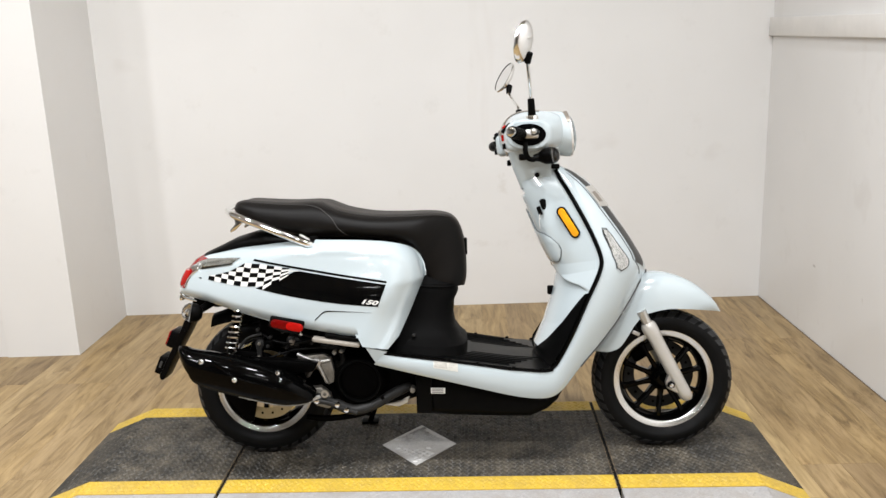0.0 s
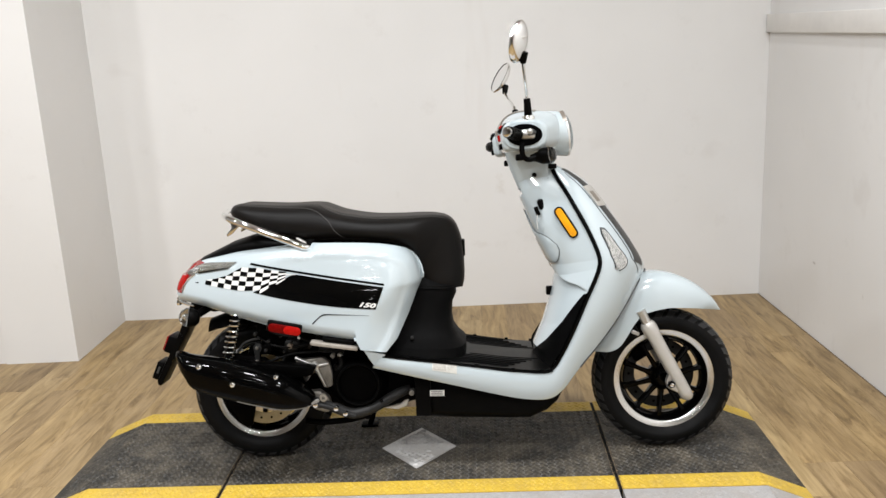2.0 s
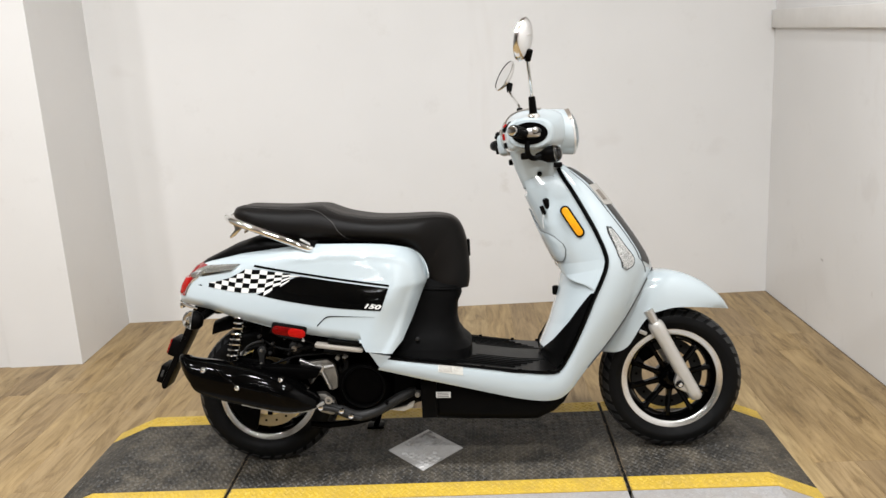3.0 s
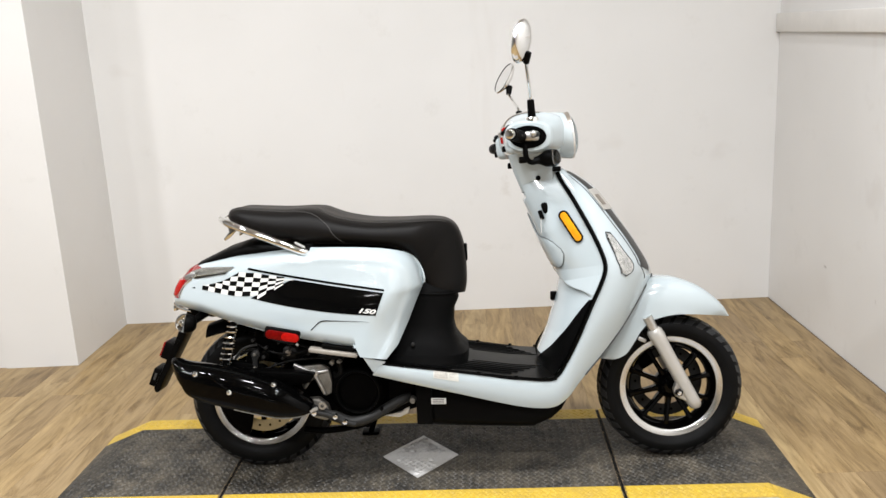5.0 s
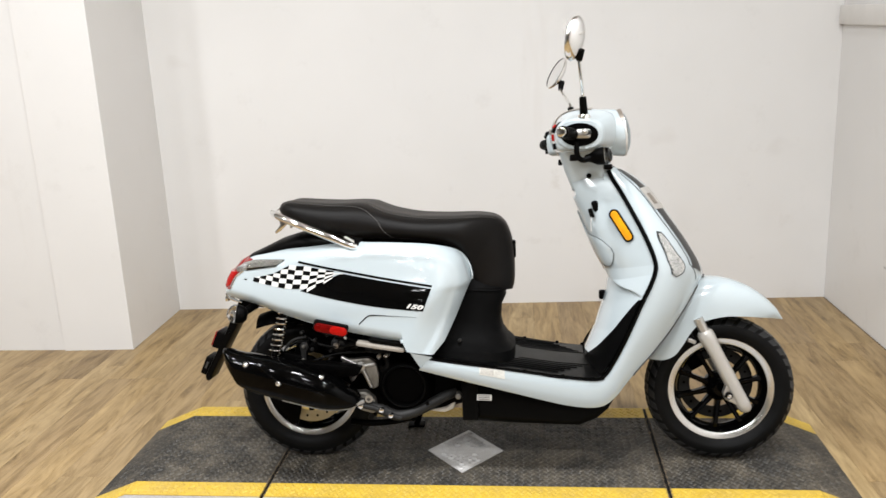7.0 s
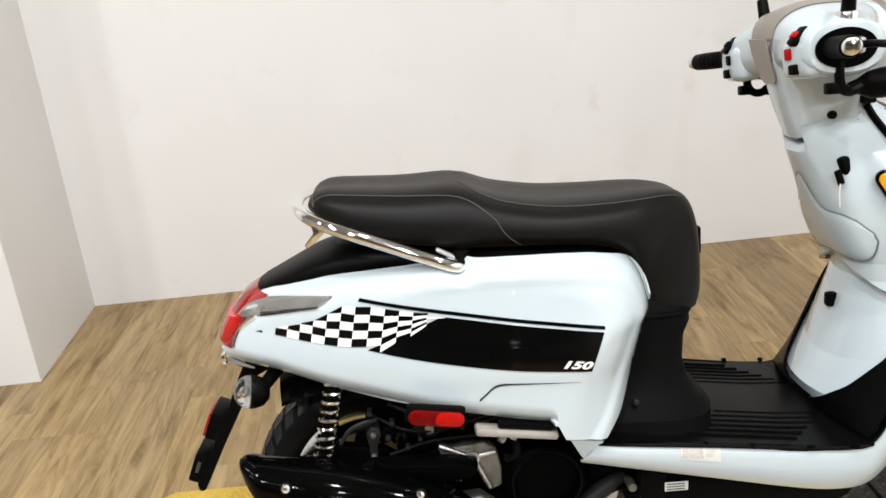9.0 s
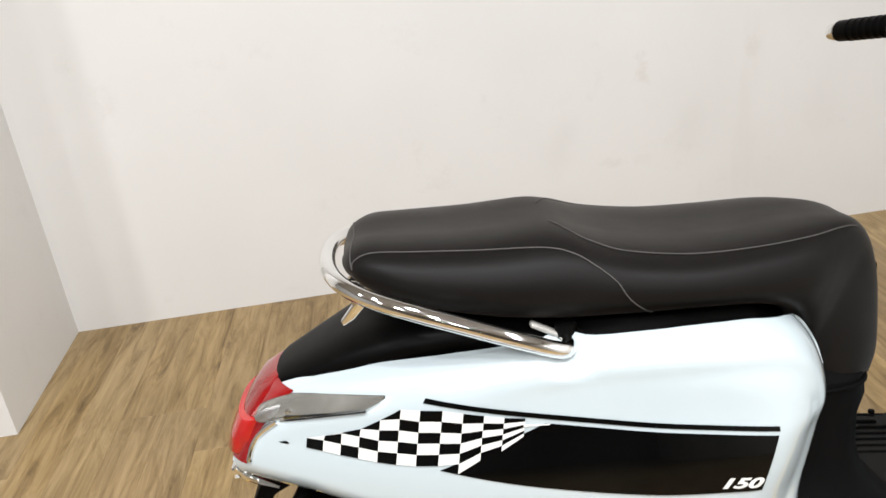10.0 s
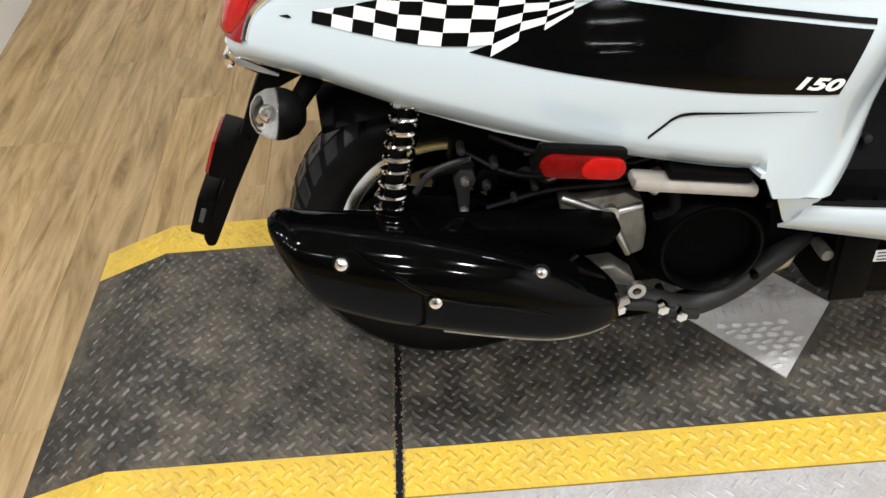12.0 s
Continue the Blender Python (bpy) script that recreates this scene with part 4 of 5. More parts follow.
for side in (-1, 1):
    sp("leg_shield", shell([[shield_at(i / 4, j / 14, side) for j in range(15)] for i in range(4 * 18 + 1)], 0.004), WHITE)
    # dark tube added in place of the shade between shield and fender
    sp("fender_gap", tube([shield_at(q, 1.0, side, 0.001) for q in np.linspace(7.6, 12.9, 30)], 0.0026, 8), GREYSTRIP, "dark tube for the shade in the gap along the front edge")
    sp("edge_bead", tube([(x, side * (w + 0.001), z) for x, w, z in PIPE_LINE], [0.0045 + 0.0025 * min(1, i / 30) for i in range(len(PIPE_LINE))], 8), GLOSS, "black rubber bead along the edge")
    sp("centre_strip", shell([[shield_at(12.85 + 4.8 * i / 30, 0.55 - 0.06 * i / 30 + 0.23 * j / 8, side, 0.0016) for j in range(9)] for i in range(31)], 0.001), GREYSTRIP, "dark grey textured strip down the front")
    sp("strip_line", shell([[shield_at(12.3 + 5.0 * i / 30, lerp(i, [0, 4, 30], [0.78, 0.49, 0.38]) + 0.016 * j, side, 0.0014) for j in range(2)] for i in range(31)], 0.001), GREYSTRIP)
    badge = sp("badge", shell([[shield_at(15.35 + 0.75 * i / 10, 0.47 + 0.36 * j / 8, side, 0.0035) for j in range(9)] for i in range(11)], 0.0015), SILVER, "small silver shield-shaped badge")
    part("badge_mark", shell([[shield_at(15.5 + 0.35 * i / 6, 0.54 + 0.12 * j / 4, side, 0.0055) for j in range(5)] for i in range(7)], 0.001), BRONZE, badge)
    LS, LLO, LHI = [11.75, 12.2, 12.7, 13.4, 14.0, 14.4], [0.27, 0.22, 0.16, 0.15, 0.155, 0.19], [0.36, 0.44, 0.42, 0.315, 0.29, 0.26]
    lampr = sp("position_lamp", shell([[shield_at(q, lerp(q, LS, LLO) + (lerp(q, LS, LHI) - lerp(q, LS, LLO)) * j / 6, side, 0.0045 - 0.0035 * (j / 3 - 1) ** 4) for j in range(7)] for q in np.linspace(11.75, 14.4, 19)], 0.0015), CLEAR, "clear daytime lamp with silver reflector")
    part("reflector_bowl", shell([[shield_at(q, lerp(q, LS, LLO) + 0.012 + (lerp(q, LS, LHI) - lerp(q, LS, LLO) - 0.024) * j / 6, side, 0.0016 + 0.0012 * ((k + j) % 2)) for j in range(7)] for k, q in enumerate(np.linspace(11.85, 14.3, 19))], 0.0006), CHROME, lampr)
    part("lamp_rim", tube([shield_at(q, lerp(q, LS, LLO), side, 0.002) for q in np.linspace(11.75, 14.4, 16)] + [shield_at(q, lerp(q, LS, LHI), side, 0.002) for q in np.linspace(14.4, 11.75, 16)], 0.0013, 6), GREYSTRIP, lampr)


for side in (-1, 1):
    a, b, c, d = (np.array(q) for q in ((0.376, 0.250, 0.412), (0.440, 0.230, 0.392), (0.412, 0.223, 0.347), (0.398, 0.228, 0.366)))
    sp("skirt_end", shell([[tuple(np.array((1, side, 1)) * ((a + (b - a) * i / 6) * (1 - j / 6) + (d + (c - d) * i / 6) * (j / 6))) for j in range(7)] for i in range(7)], 0.005), WHITE)


sticker = part("warning_sticker", shell([[shield_at(1.56 + 0.49 * i / 8, 0.04 + 0.38 * j / 6, -1, 0.0010) for j in range(7)] for i in range(9)], 0.0004), LABEL, scooter, "pale cream warning sticker")
part("print_bar", shell([[shield_at(1.58 + 0.26 * i / 8, 0.07 + 0.28 * j / 6, -1, 0.0018) for j in range(7)] for i in range(9)], 0.0003), LABEL_INK, sticker)
for k in range(4):
    part("print_bar", shell([[shield_at(1.87 + (0.15 - 0.02 * k) * i / 4, 0.08 + 0.055 * k + 0.02 * j, -1, 0.0018) for j in range(2)] for i in range(5)], 0.0003), LABEL_INK, sticker)


def knee(s, f):
    """1 on the knee panel, 0 below its lower edge, which drops towards the sides."""
    k = min(1, max(0, (s - (12.15 - 2.75 * abs(f) ** 1.15) + 0.16) / 0.32))
    return k * k * (3 - 2 * k)


def inner_at(s, f, lift=0.0):
    """A place on the inside of the leg shield: f from -1 (right) to 1."""
    k = min(max(s, 5), 17.9999)
    i, r = int(k), k % 1
    p = np.array(PIPE[i]) * (1 - r) + np.array(PIPE[i + 1]) * r
    n = np.array(INNER[i]) * (1 - r) + np.array(INNER[i + 1]) * r
    up = knee(s, f)
    g = abs(f) ** (2.1 + 1.3 * up)
    neck = lerp(s, [16.7, 17.4], [0, 0.040]) * max(0, 1 - (f / 0.5) ** 4)
    back = (lerp(s, [11, 13, 16.5], [0.010, 0.018, 0.030]) - neck) * up * (1 - abs(f) ** 4) + lift
    return Vector((n[0] + (p[0] - n[0]) * g - back, f * p[1], n[1] + (p[2] - n[1]) * g))


sp("inner_shield", shell([[inner_at(5 + 13 * i / 260, -1 + 2 * j / 110) for j in range(111)] for i in range(261)], 0.002), WHITE)
inner = scooter.children[-1]


def lid_edge(f):
    """The lower and upper edge of the glove box lid across the knee panel."""
    a = abs(f)
    return 12.5 - 0.5 * a + 1.15 * (max(0, a - 0.48) / 0.24) ** 3, lerp(a, [0, 0.12, 0.24, 0.34, 0.56, 0.66, 0.72], [15.9, 15.75, 15.1, 14.8, 14.55, 14.2, 13.6])


# glove box lid with its joint line
rows = []
for i in range(25):
    f = -0.72 + 1.44 * i / 24
    lo, hi = lid_edge(f)
    rows.append([inner_at(lo + (hi - lo) * j / 16, f, 0.0060 - 0.0025 * (2 * j / 16 - 1) ** 8) for j in range(17)])
part("glovebox_lid", shell(rows, 0.006), WHITE, inner)
LID = [(f, 1) for f in np.linspace(-0.72, 0.72, 41)] + [(f, 0) for f in np.linspace(0.72, -0.72, 41)]
part("lid_joint", tube([inner_at(lid_edge(f)[k] + (0.05 if k else -0.05), f, 0.0028) for f, k in LID + LID[:1]], 0.0015, 6), JOINT, inner)
part("emblem", box_bm((0.008, 0.028, 0.034), tuple(inner_at(15.2, 0.80, 0.006)), 0.003, (0, 20, 0)), CHROME, inner, "small chrome emblem")
part("bag_hook", box_bm((0.022, 0.02, 0.03), (0.972, 0.0, 0.535), 0.005), PLASTIC, inner)
lock = part("ignition_lock", box_bm((0.020, 0.020, 0.036), (0.946, -0.082, 0.826), 0.007, (0, -18, 15)), PLASTIC, inner)
part("key", box_bm((0.014, 0.006, 0.030), (0.932, -0.092, 0.806), 0.003, (0, -18, 0)), PLASTIC, inner)
part("key_tag", tube([(0.932, -0.096, 0.795), (0.930, -0.098, 0.775), (0.932, -0.097, 0.750)], 0.0012, 6), PAPER, inner)
for side in (-1, 1):
    refl = sp("amber_reflector", pill(0.112, 0.032, 0.012, pose(1.018, side * 0.134, 0.770, 0, -32.5, side * 20) @ pose(0, 0, 0, 0, 90, 0)), GLOSS, "amber reflector in a black rim")
    part("lens", pill(0.102, 0.023, 0.013, pose(1.018, side * 0.1365, 0.770, 0, -32.5, side * 20) @ pose(0, 0, 0, 0, 90, 0), 0.003), ORANGE, refl)
    sp("floor_rise", shell([[inner_at(5 + 4.3 * i / 20, side * (1 - (1 - lerp(5 + 4.3 * i / 20, [5, 6, 7, 8, 9.3], [0.16, 0.42, 0.62, 0.79, 0.97])) * j / 10), 0.006) for j in range(11)] for i in range(21)], 0.005), FLOORMAT)


def floor_z(x):
    return lerp(x, [0.40, 0.51, 0.65, 0.82, 0.93, 1.0], [0.390, 0.374, 0.354, 0.328, 0.318, 0.33])


board = sp("floorboard", shell([[(x, -0.222 + 0.014 * (x - 0.43) / 0.5 + (0.444 - 0.028 * (x - 0.43) / 0.5) * j / 16, floor_z(x) + 0.004 * math.cos(math.pi * (j - 8) / 16)) for j in range(17)] for x in [0.42 + 0.535 * i / 24 for i in range(25)]], 0.01), FLOORMAT)
for side in (-1, 1):
    for k in range(6):
        y = side * (0.075 + 0.021 * k)
        part("tread_rib", tube([(x, y, floor_z(x) + 0.0022) for x in [0.70 - 0.02 * k + 0.22 * i / 8 for i in range(9)]], 0.0032, 6), FLOORMAT, board)
    for k in range(5):
        x = 0.52 + 0.1 * k + 0.013 * (k % 2)
        part("floor_screw", rod((x, side * 0.215, floor_z(x) - 0.001), (x, side * 0.215, floor_z(x) + 0.006), 0.006, bevel=0.002), PLASTIC, board)

# belly
sp("belly_pan", loft([sup_ring(lambda u, v, x=x, w=w, z0=z0, z1=z1: (x, w * u, (z0 + z1) / 2 + (z1 - z0) / 2 * v), 28, 0.45)
                      for x, w, z0, z1 in ((0.522, 0.150, 0.156, 0.315), (0.530, 0.156, 0.152, 0.318), (0.65, 0.165, 0.148, 0.30), (0.80, 0.168, 0.143, 0.275), (0.885, 0.165, 0.141, 0.25), (0.94, 0.155, 0.164, 0.245), (0.975, 0.14, 0.19, 0.26), (0.998, 0.12, 0.222, 0.29), (1.02, 0.1, 0.26, 0.31))]), PLASTIC)
belly = scooter.children[-1]
part("label_sticker", box_bm((0.046, 0.0012, 0.019), (0.592, -0.1665, 0.246), 0.0004, (0, 1.5, 0), 1), PAPER, belly, "small white printed label")
for k in range(3):
    part("print_bar", box_bm((0.036, 0.0008, 0.0022), (0.591, -0.1674, 0.2515 - 0.0055 * k), 0.0002, (0, 1.5, 0), 1), GREYSTRIP, belly)
part("rib", box_bm((0.05, 0.008, 0.125), (0.547, -0.163, 0.235), 0.003), PLASTIC, belly)

# -- front end --
FENDER = [((1.531, 0.452), (1.528, 0.450), 0.015), ((1.503, 0.494), (1.470, 0.463), 0.055), ((1.442, 0.548), (1.405, 0.472), 0.076), ((1.37, 0.581), (1.345, 0.475), 0.084), ((1.30, 0.590), (1.298, 0.468), 0.088), ((1.23, 0.572), (1.263, 0.456), 0.089),
          ((1.17, 0.53), (1.235, 0.428), 0.089), ((1.12, 0.46), (1.210, 0.388), 0.089), ((1.094, 0.395), (1.185, 0.354), 0.087), ((1.094, 0.348), (1.150, 0.338), 0.082), ((1.103, 0.334), (1.115, 0.336), 0.06)]
rows = []
for q in spl([(*t, *e, w) for t, e, w in FENDER], 5):
    row = []
    for j in range(25):
        a = math.pi * j / 24
        c, s = power(math.cos(a), 0.6), power(math.sin(a), 0.85)
        row.append((q[2] + (q[0] - q[2]) * s, -q[4] * c, q[3] + (q[1] - q[3]) * s))
    rows.append(row)
sp("front_fender", shell(rows, 0.004), WHITE)
for side in (-1, 1):
    y = side * 0.087
    leg = sp("fork_leg", tube([(1.272, y, 0.432), (1.276, y, 0.424), (1.284, y, 0.410), (1.300, y, 0.380), (1.392, y, 0.200), (1.402, y, 0.182), (1.404, y, 0.176)], [0.019, 0.0245, 0.0255, 0.022, 0.0215, 0.019, 0.013], 20), SILVER, "silver painted fork leg")
    part("stanchion", rod((1.254, y, 0.472), (1.276, y, 0.425), 0.0155), ALLOY, leg)
    part("axle_clamp", extrude_xz([(1.330, 0.236), (1.342, 0.270), (1.352, 0.285), (1.395, 0.205), (1.385, 0.190), (1.350, 0.208), (1.336, 0.215)], y - 0.012, y + 0.012, 0.005), ALLOY, leg)
    part("axle_nut", rod((1.346, y - side * 0.01, 0.229), (1.346, y + side * 0.022, 0.229), 0.014, 0.0125, 6, 0.003), PLASTIC, leg)
    part("axle_end", rod((1.346, y + side * 0.020, 0.229), (1.346, y + side * 0.025, 0.229), 0.007, bevel=0.002), CHROME, leg)
sp("brake_caliper", box_bm((0.05, 0.045, 0.075), (1.262, 0.045, 0.315), 0.01, (0, -30, 0)), ENGINE)
sp("brake_hose", tube(spl([(1.27, 0.06, 0.35), (1.255, -0.04, 0.385), (1.24, -0.075, 0.41), (1.22, -0.05, 0.47)], 6), 0.005, 8), HOSE)
sp("hose_clip", box_bm((0.026, 0.01, 0.012), (1.238, -0.080, 0.398), 0.003, (0, 25, 0)), ALLOY)

# headset
def column_ring(xr, xf, a, b, z, rise=0.48):
    """A cross-section of the steering column's cover: a narrow rear face with creased edges and sides that spread to the front."""
    half = [(xr, 0.0), (xr, a * 0.8), (xr + 0.003, a), (xr + 0.012, a + 0.007), (xr + 0.5 * (xf - xr), a + 0.72 * (b - a)), (xf - 0.02, b), (xf - 0.005, b - 0.012), (xf, b * 0.5), (xf, 0.0)]
    ring = [(x, -y) for x, y in half] + [(x, y) for x, y in half[-2:0:-1]]
    return [(x, y, z + rise * (x - xr) * (1 if x < xf - 0.03 else 0.8)) for x, y in ring]


COLUMN = [(0.882, 0.990, 0.031, 0.076, 0.872), (0.876, 0.992, 0.032, 0.078, 0.886), (0.857, 1.000, 0.034, 0.081, 0.934), (0.840, 1.010, 0.035, 0.086, 0.990), (0.824, 1.01, 0.037, 0.086, 1.035, 0.2), (0.822, 1.00, 0.037, 0.080, 1.060, 0.1)]
column = sp("column_cover", loft([column_ring(*q) for q in COLUMN]), WHITE, sharp=32)
joint = column_ring(0.8815, 0.992, 0.0315, 0.0770, 0.874)
part("cover_joint", tube(joint + joint[:1], 0.0016, 6), GREYSTRIP, column)
part("rear_trim", shell([[(x - 0.002, y * half, z) for y in (-1, -0.5, 0, 0.5, 1)] for x, z, half in ((0.816, 1.066, 0.036), (0.822, 1.040, 0.0355), (0.832, 1.010, 0.034), (0.839, 0.991, 0.031), (0.842, 0.982, 0.022))], 0.003), BRONZE, column, "bronze-grey trim below the dash")
part("steering_stop", box_bm((0.026, 0.018, 0.016), (0.985, -0.082, 0.946), 0.003), PLASTIC, column)
part("cover_screw", rod((0.930, -0.052, 0.919), (0.928, -0.070, 0.920), 0.008, bevel=0.002), PLASTIC, column)
before_head = set(bpy.data.objects)
HEAD = [(-0.168, 0.8965, 0.064, 1.043, 0.041), (-0.163, 0.8975, 0.069, 1.043, 0.046), (-0.150, 0.900, 0.074, 1.044, 0.050), (-0.11, 0.914, 0.086, 1.051, 0.057), (-0.06, 0.932, 0.099, 1.061, 0.067), (0, 0.940, 0.104, 1.064, 0.0715)]
HEAD += [(-y, *r) for y, *r in HEAD[-2::-1]]


def head_at(y, a, lift=0.0):
    ys = [h[0] for h in HEAD]
    cx, rx, cz, rz = (lerp(y, ys, [h[k] for h in HEAD]) for k in (1, 2, 3, 4))
    c, s = power(math.cos(radians(a)), 0.78), power(math.sin(radians(a)), 0.78)
    return Vector((cx + (rx + lift) * c, y, cz + (rz + lift) * s + 0.012 * c * 0))


sp("handlebar_cover", loft([[head_at(float(q), 360 * k / 40) for k in range(40)] for q in [h[0] for h in HEAD[:3]] + list(np.linspace(-0.14, 0.14, 25)) + [h[0] for h in HEAD[-3:]]]), WHITE)
head = scooter.children[-1]
part("dash_trim", shell([[head_at((-0.034 + 0.068 * j / 6) * lerp(i, [0, 10, 20, 30], [2.1, 1.8, 1.25, 1.0]), 84 + 116 * i / 30, 0.0025) for j in range(7)] for i in range(31)], 0.002), BRONZE, head, "bronze-grey trim over the dash")
LAMP = pose(1.046, 0, 1.055, 0, 83, 0)
sp("headlamp_nacelle", loft([sup_ring(lambda u, v, x=x, w=w, h=h, z=z, t=t: (x - t * u, w * v, z + h * u), 40, 1.0)
                             for x, w, h, z, t in ((0.900, 0.075, 0.056, 1.064, 0.0), (0.950, 0.088, 0.067, 1.063, 0.002), (0.995, 0.087, 0.0725, 1.060, 0.005), (1.025, 0.081, 0.0735, 1.057, 0.008), (1.044, 0.0735, 0.0725, 1.055, 0.009), (1.046, 0.060, 0.060, 1.055, 0.009))]), WHITE)
light = sp("headlamp", lathe([(0.056, -0.01), (0.070, -0.004), (0.0725, 0.000), (0.0715, 0.005), (0.066, 0.006), (0.062, 0.001)], LAMP, 48), REFLECTOR, "round headlamp with silver bezel")
part("lens", lathe([(0.067, 0.004), (0.062, 0.011), (0.047, 0.019), (0.025, 0.024), (0, 0.026)], LAMP, 40), CLEAR, light).visible_shadow = False
part("bowl", lathe([(0.065, 0.003), (0.05, -0.004), (0.03, -0.007), (0, -0.008)], LAMP, 40), REFLECTOR, light)
for side in (-1, 1):
    part("bezel_tab", shell([[LAMP @ Vector(((0.0745 + 0.001 * j) * math.cos(radians(a)), (0.0745 + 0.001 * j) * math.sin(radians(a)), -0.024 + 0.026 * j / 4)) for j in range(5)] for a in np.linspace(180 - side * 18, 180 - side * 62, 11)], 0.002), BRONZE, light)
    part("cover_recess", lathe([(0, 0), (0.98, 0), (1.0, 0.01)], pose(0.8945, side * 0.1690, 1.043, side * -90 if side > 0 else 90, 0, 0) @ Matrix.Diagonal((0.055, 0.034, 0.15, 1)), 32), ENGINE, head)
    grip = sp("grip", rod((0.878, side * 0.155, 1.045), (0.830, side * 0.290, 1.043), 0.0172, 0.0178, 20, 0.004), PLASTIC, "black rubber grip")
    for k in range(9):
        f = 0.12 + 0.085 * k
        a, b = Vector((0.878, side * 0.155, 1.045)), Vector((0.830, side * 0.290, 1.043))
        d = (b - a)
        part("grip_ring", rod(a + d * f, a + d * (f + 0.04), 0.0186, 0.0186, 20, 0.001), PLASTIC, grip)
    part("bar_end", rod((0.830, side * 0.289, 1.043), (0.8245, side * 0.305, 1.0428), 0.0155, 0.0135, 20, 0.003), CHROME, grip, "chrome bar end")
    lever = sp("brake_lever", tube(spl([(0.905, side * 0.165, 1.046), (0.915, side * 0.20, 1.046), (0.912, side * 0.25, 1.043), (0.892, side * 0.315, 1.040)], 6), [0.009] + [0.0065] * 17 + [0.006], 10), PLASTIC)
    part("lever_ball", ball((0.890, side * 0.319, 1.040), (0.009, 0.009, 0.009)), ALLOY, lever)
    part("lever_bracket", box_bm((0.045, 0.03, 0.03), (0.905, side * 0.163, 1.045), 0.008), ALLOY, lever)
    part("switch_pod", box_bm((0.074, 0.086, 0.074), (0.862, side * 0.122, 1.034), 0.019, (0, -6, side * -5), 4), WHITE, head)
    part("switch", box_bm((0.012, 0.016, 0.020), (0.824, side * 0.116, 1.040), 0.003, (0, -6, side * -5)), REFLEX if side < 0 else PLASTIC, head, "red push switch" if side < 0 else "")
    part("switch", box_bm((0.014, 0.020, 0.018), (0.827, side * 0.130, 1.013), 0.003, (0, -6, side * -5)), PLASTIC, head)
    part("switch_bezel", box_bm((0.038, 0.024, 0.014), (0.833, side * 0.130, 1.069), 0.004, (0, -45, side * -5)), PLASTIC, head)
    part("switch", box_bm((0.014, 0.016, 0.017), (0.829, side * 0.129, 1.069), 0.003, (0, -45, side * -5)), REFLEX if side < 0 else PLASTIC, head)
    m = pose(0.957, side * 0.160, 0.978, 0, 84, side * 18)
    sig = sp("front_signal", lathe([(0, -0.045), (0.010, -0.045), (0.014, -0.03), (0.024, -0.012), (0.0265, 0.006), (0.0265, 0.014)], m, 28), PLASTIC, "black turn signal with clear lens")
    part("lens", lathe([(0.0262, 0.014), (0.024, 0.024), (0.015, 0.033), (0, 0.036)], m, 28), CLEAR, sig).visible_shadow = False
    part("bulb_bowl", lathe([(0.024, 0.012), (0.01, 0.002), (0, 0.001)], m, 28), CHROME, sig)
    part("stalk", tube(spl([(0.930, side * 0.160, 0.975), (0.908, side * 0.162, 0.968), (0.893, side * 0.165, 0.974), (0.886, side * 0.168, 0.99), (0.886, side * 0.165, 1.02)], 5), 0.0085, 8), PLASTIC, sig)
    part("stalk_clamp", box_bm((0.024, 0.022, 0.020), (0.878, side * 0.162, 0.976), 0.004), PLASTIC, sig)
# the bars are turned a little to the left
STEER = Matrix(((1, -0.062, 0, -0.011), (0, 1, 0, 0), (0, -0.062, 1, -0.008), (0, 0, 0, 1)))
for ob in set(bpy.data.objects) - before_head:
    ob.data.transform(STEER)

# mirrors
for side, top, back, lean in ((-1, 0.0, 0.876, 13), (1, -0.040, 0.853, 30)):
    base = STEER @ Vector((0.912, side * 0.142, 1.10))
    cuff = base + Vector((-0.004, side * 0.012, 0.056))
    neck = Vector((back + 0.010, side * 0.305, 1.250 + top))
    facing = (0, lean, side * (34 if side < 0 else 27))
    turn = pose(back, side * 0.326, 1.304 + top, *facing)
    mirror = sp("mirror", lathe([(0, 0.020), (0.35, 0.018), (0.7, 0.012), (0.93, 0.004), (1.0, -0.002), (0.99, -0.007), (0.93, -0.008)], turn @ pose(0, 0, 0, 0, 90, 0) @ Matrix.Diagonal((0.061, 0.044, 1, 1)), 40), CHROME, "chrome-backed oval mirror on a long stem")
    part("glass", lathe([(0, -0.006), (0.94, -0.006), (0.94, -0.002), (0, -0.001)], turn @ pose(0, 0, 0, 0, 90, 0) @ Matrix.Diagonal((0.061, 0.044, 1, 1)), 40), MIRROR, mirror)
    part("sleeve_foot", lathe([(0, 0.004), (0.017, 0.004), (0.019, 0.0), (0.019, -0.012)], pose(*base, 0, 0, 0), 24), CHROME, mirror)
    part("sleeve", rod(base, cuff, 0.0125, 0.0105, 16, 0.003), PLASTIC, mirror)
    part("stem", tube(spl([cuff - Vector((0, 0, 0.004)), cuff + (neck - cuff) * 0.12 + Vector((0, 0, 0.004)), cuff + (neck - cuff) * 0.55, neck, (back + 0.014, side * 0.318, 1.272 + top)], 6), 0.0052, 10), CHROME, mirror)
    part("joint", rod(tuple(neck - Vector((0, 0, 0.004))), (back + 0.014, side * 0.318, 1.276 + top), 0.009, 0.012, 14, 0.003), PLASTIC, mirror)

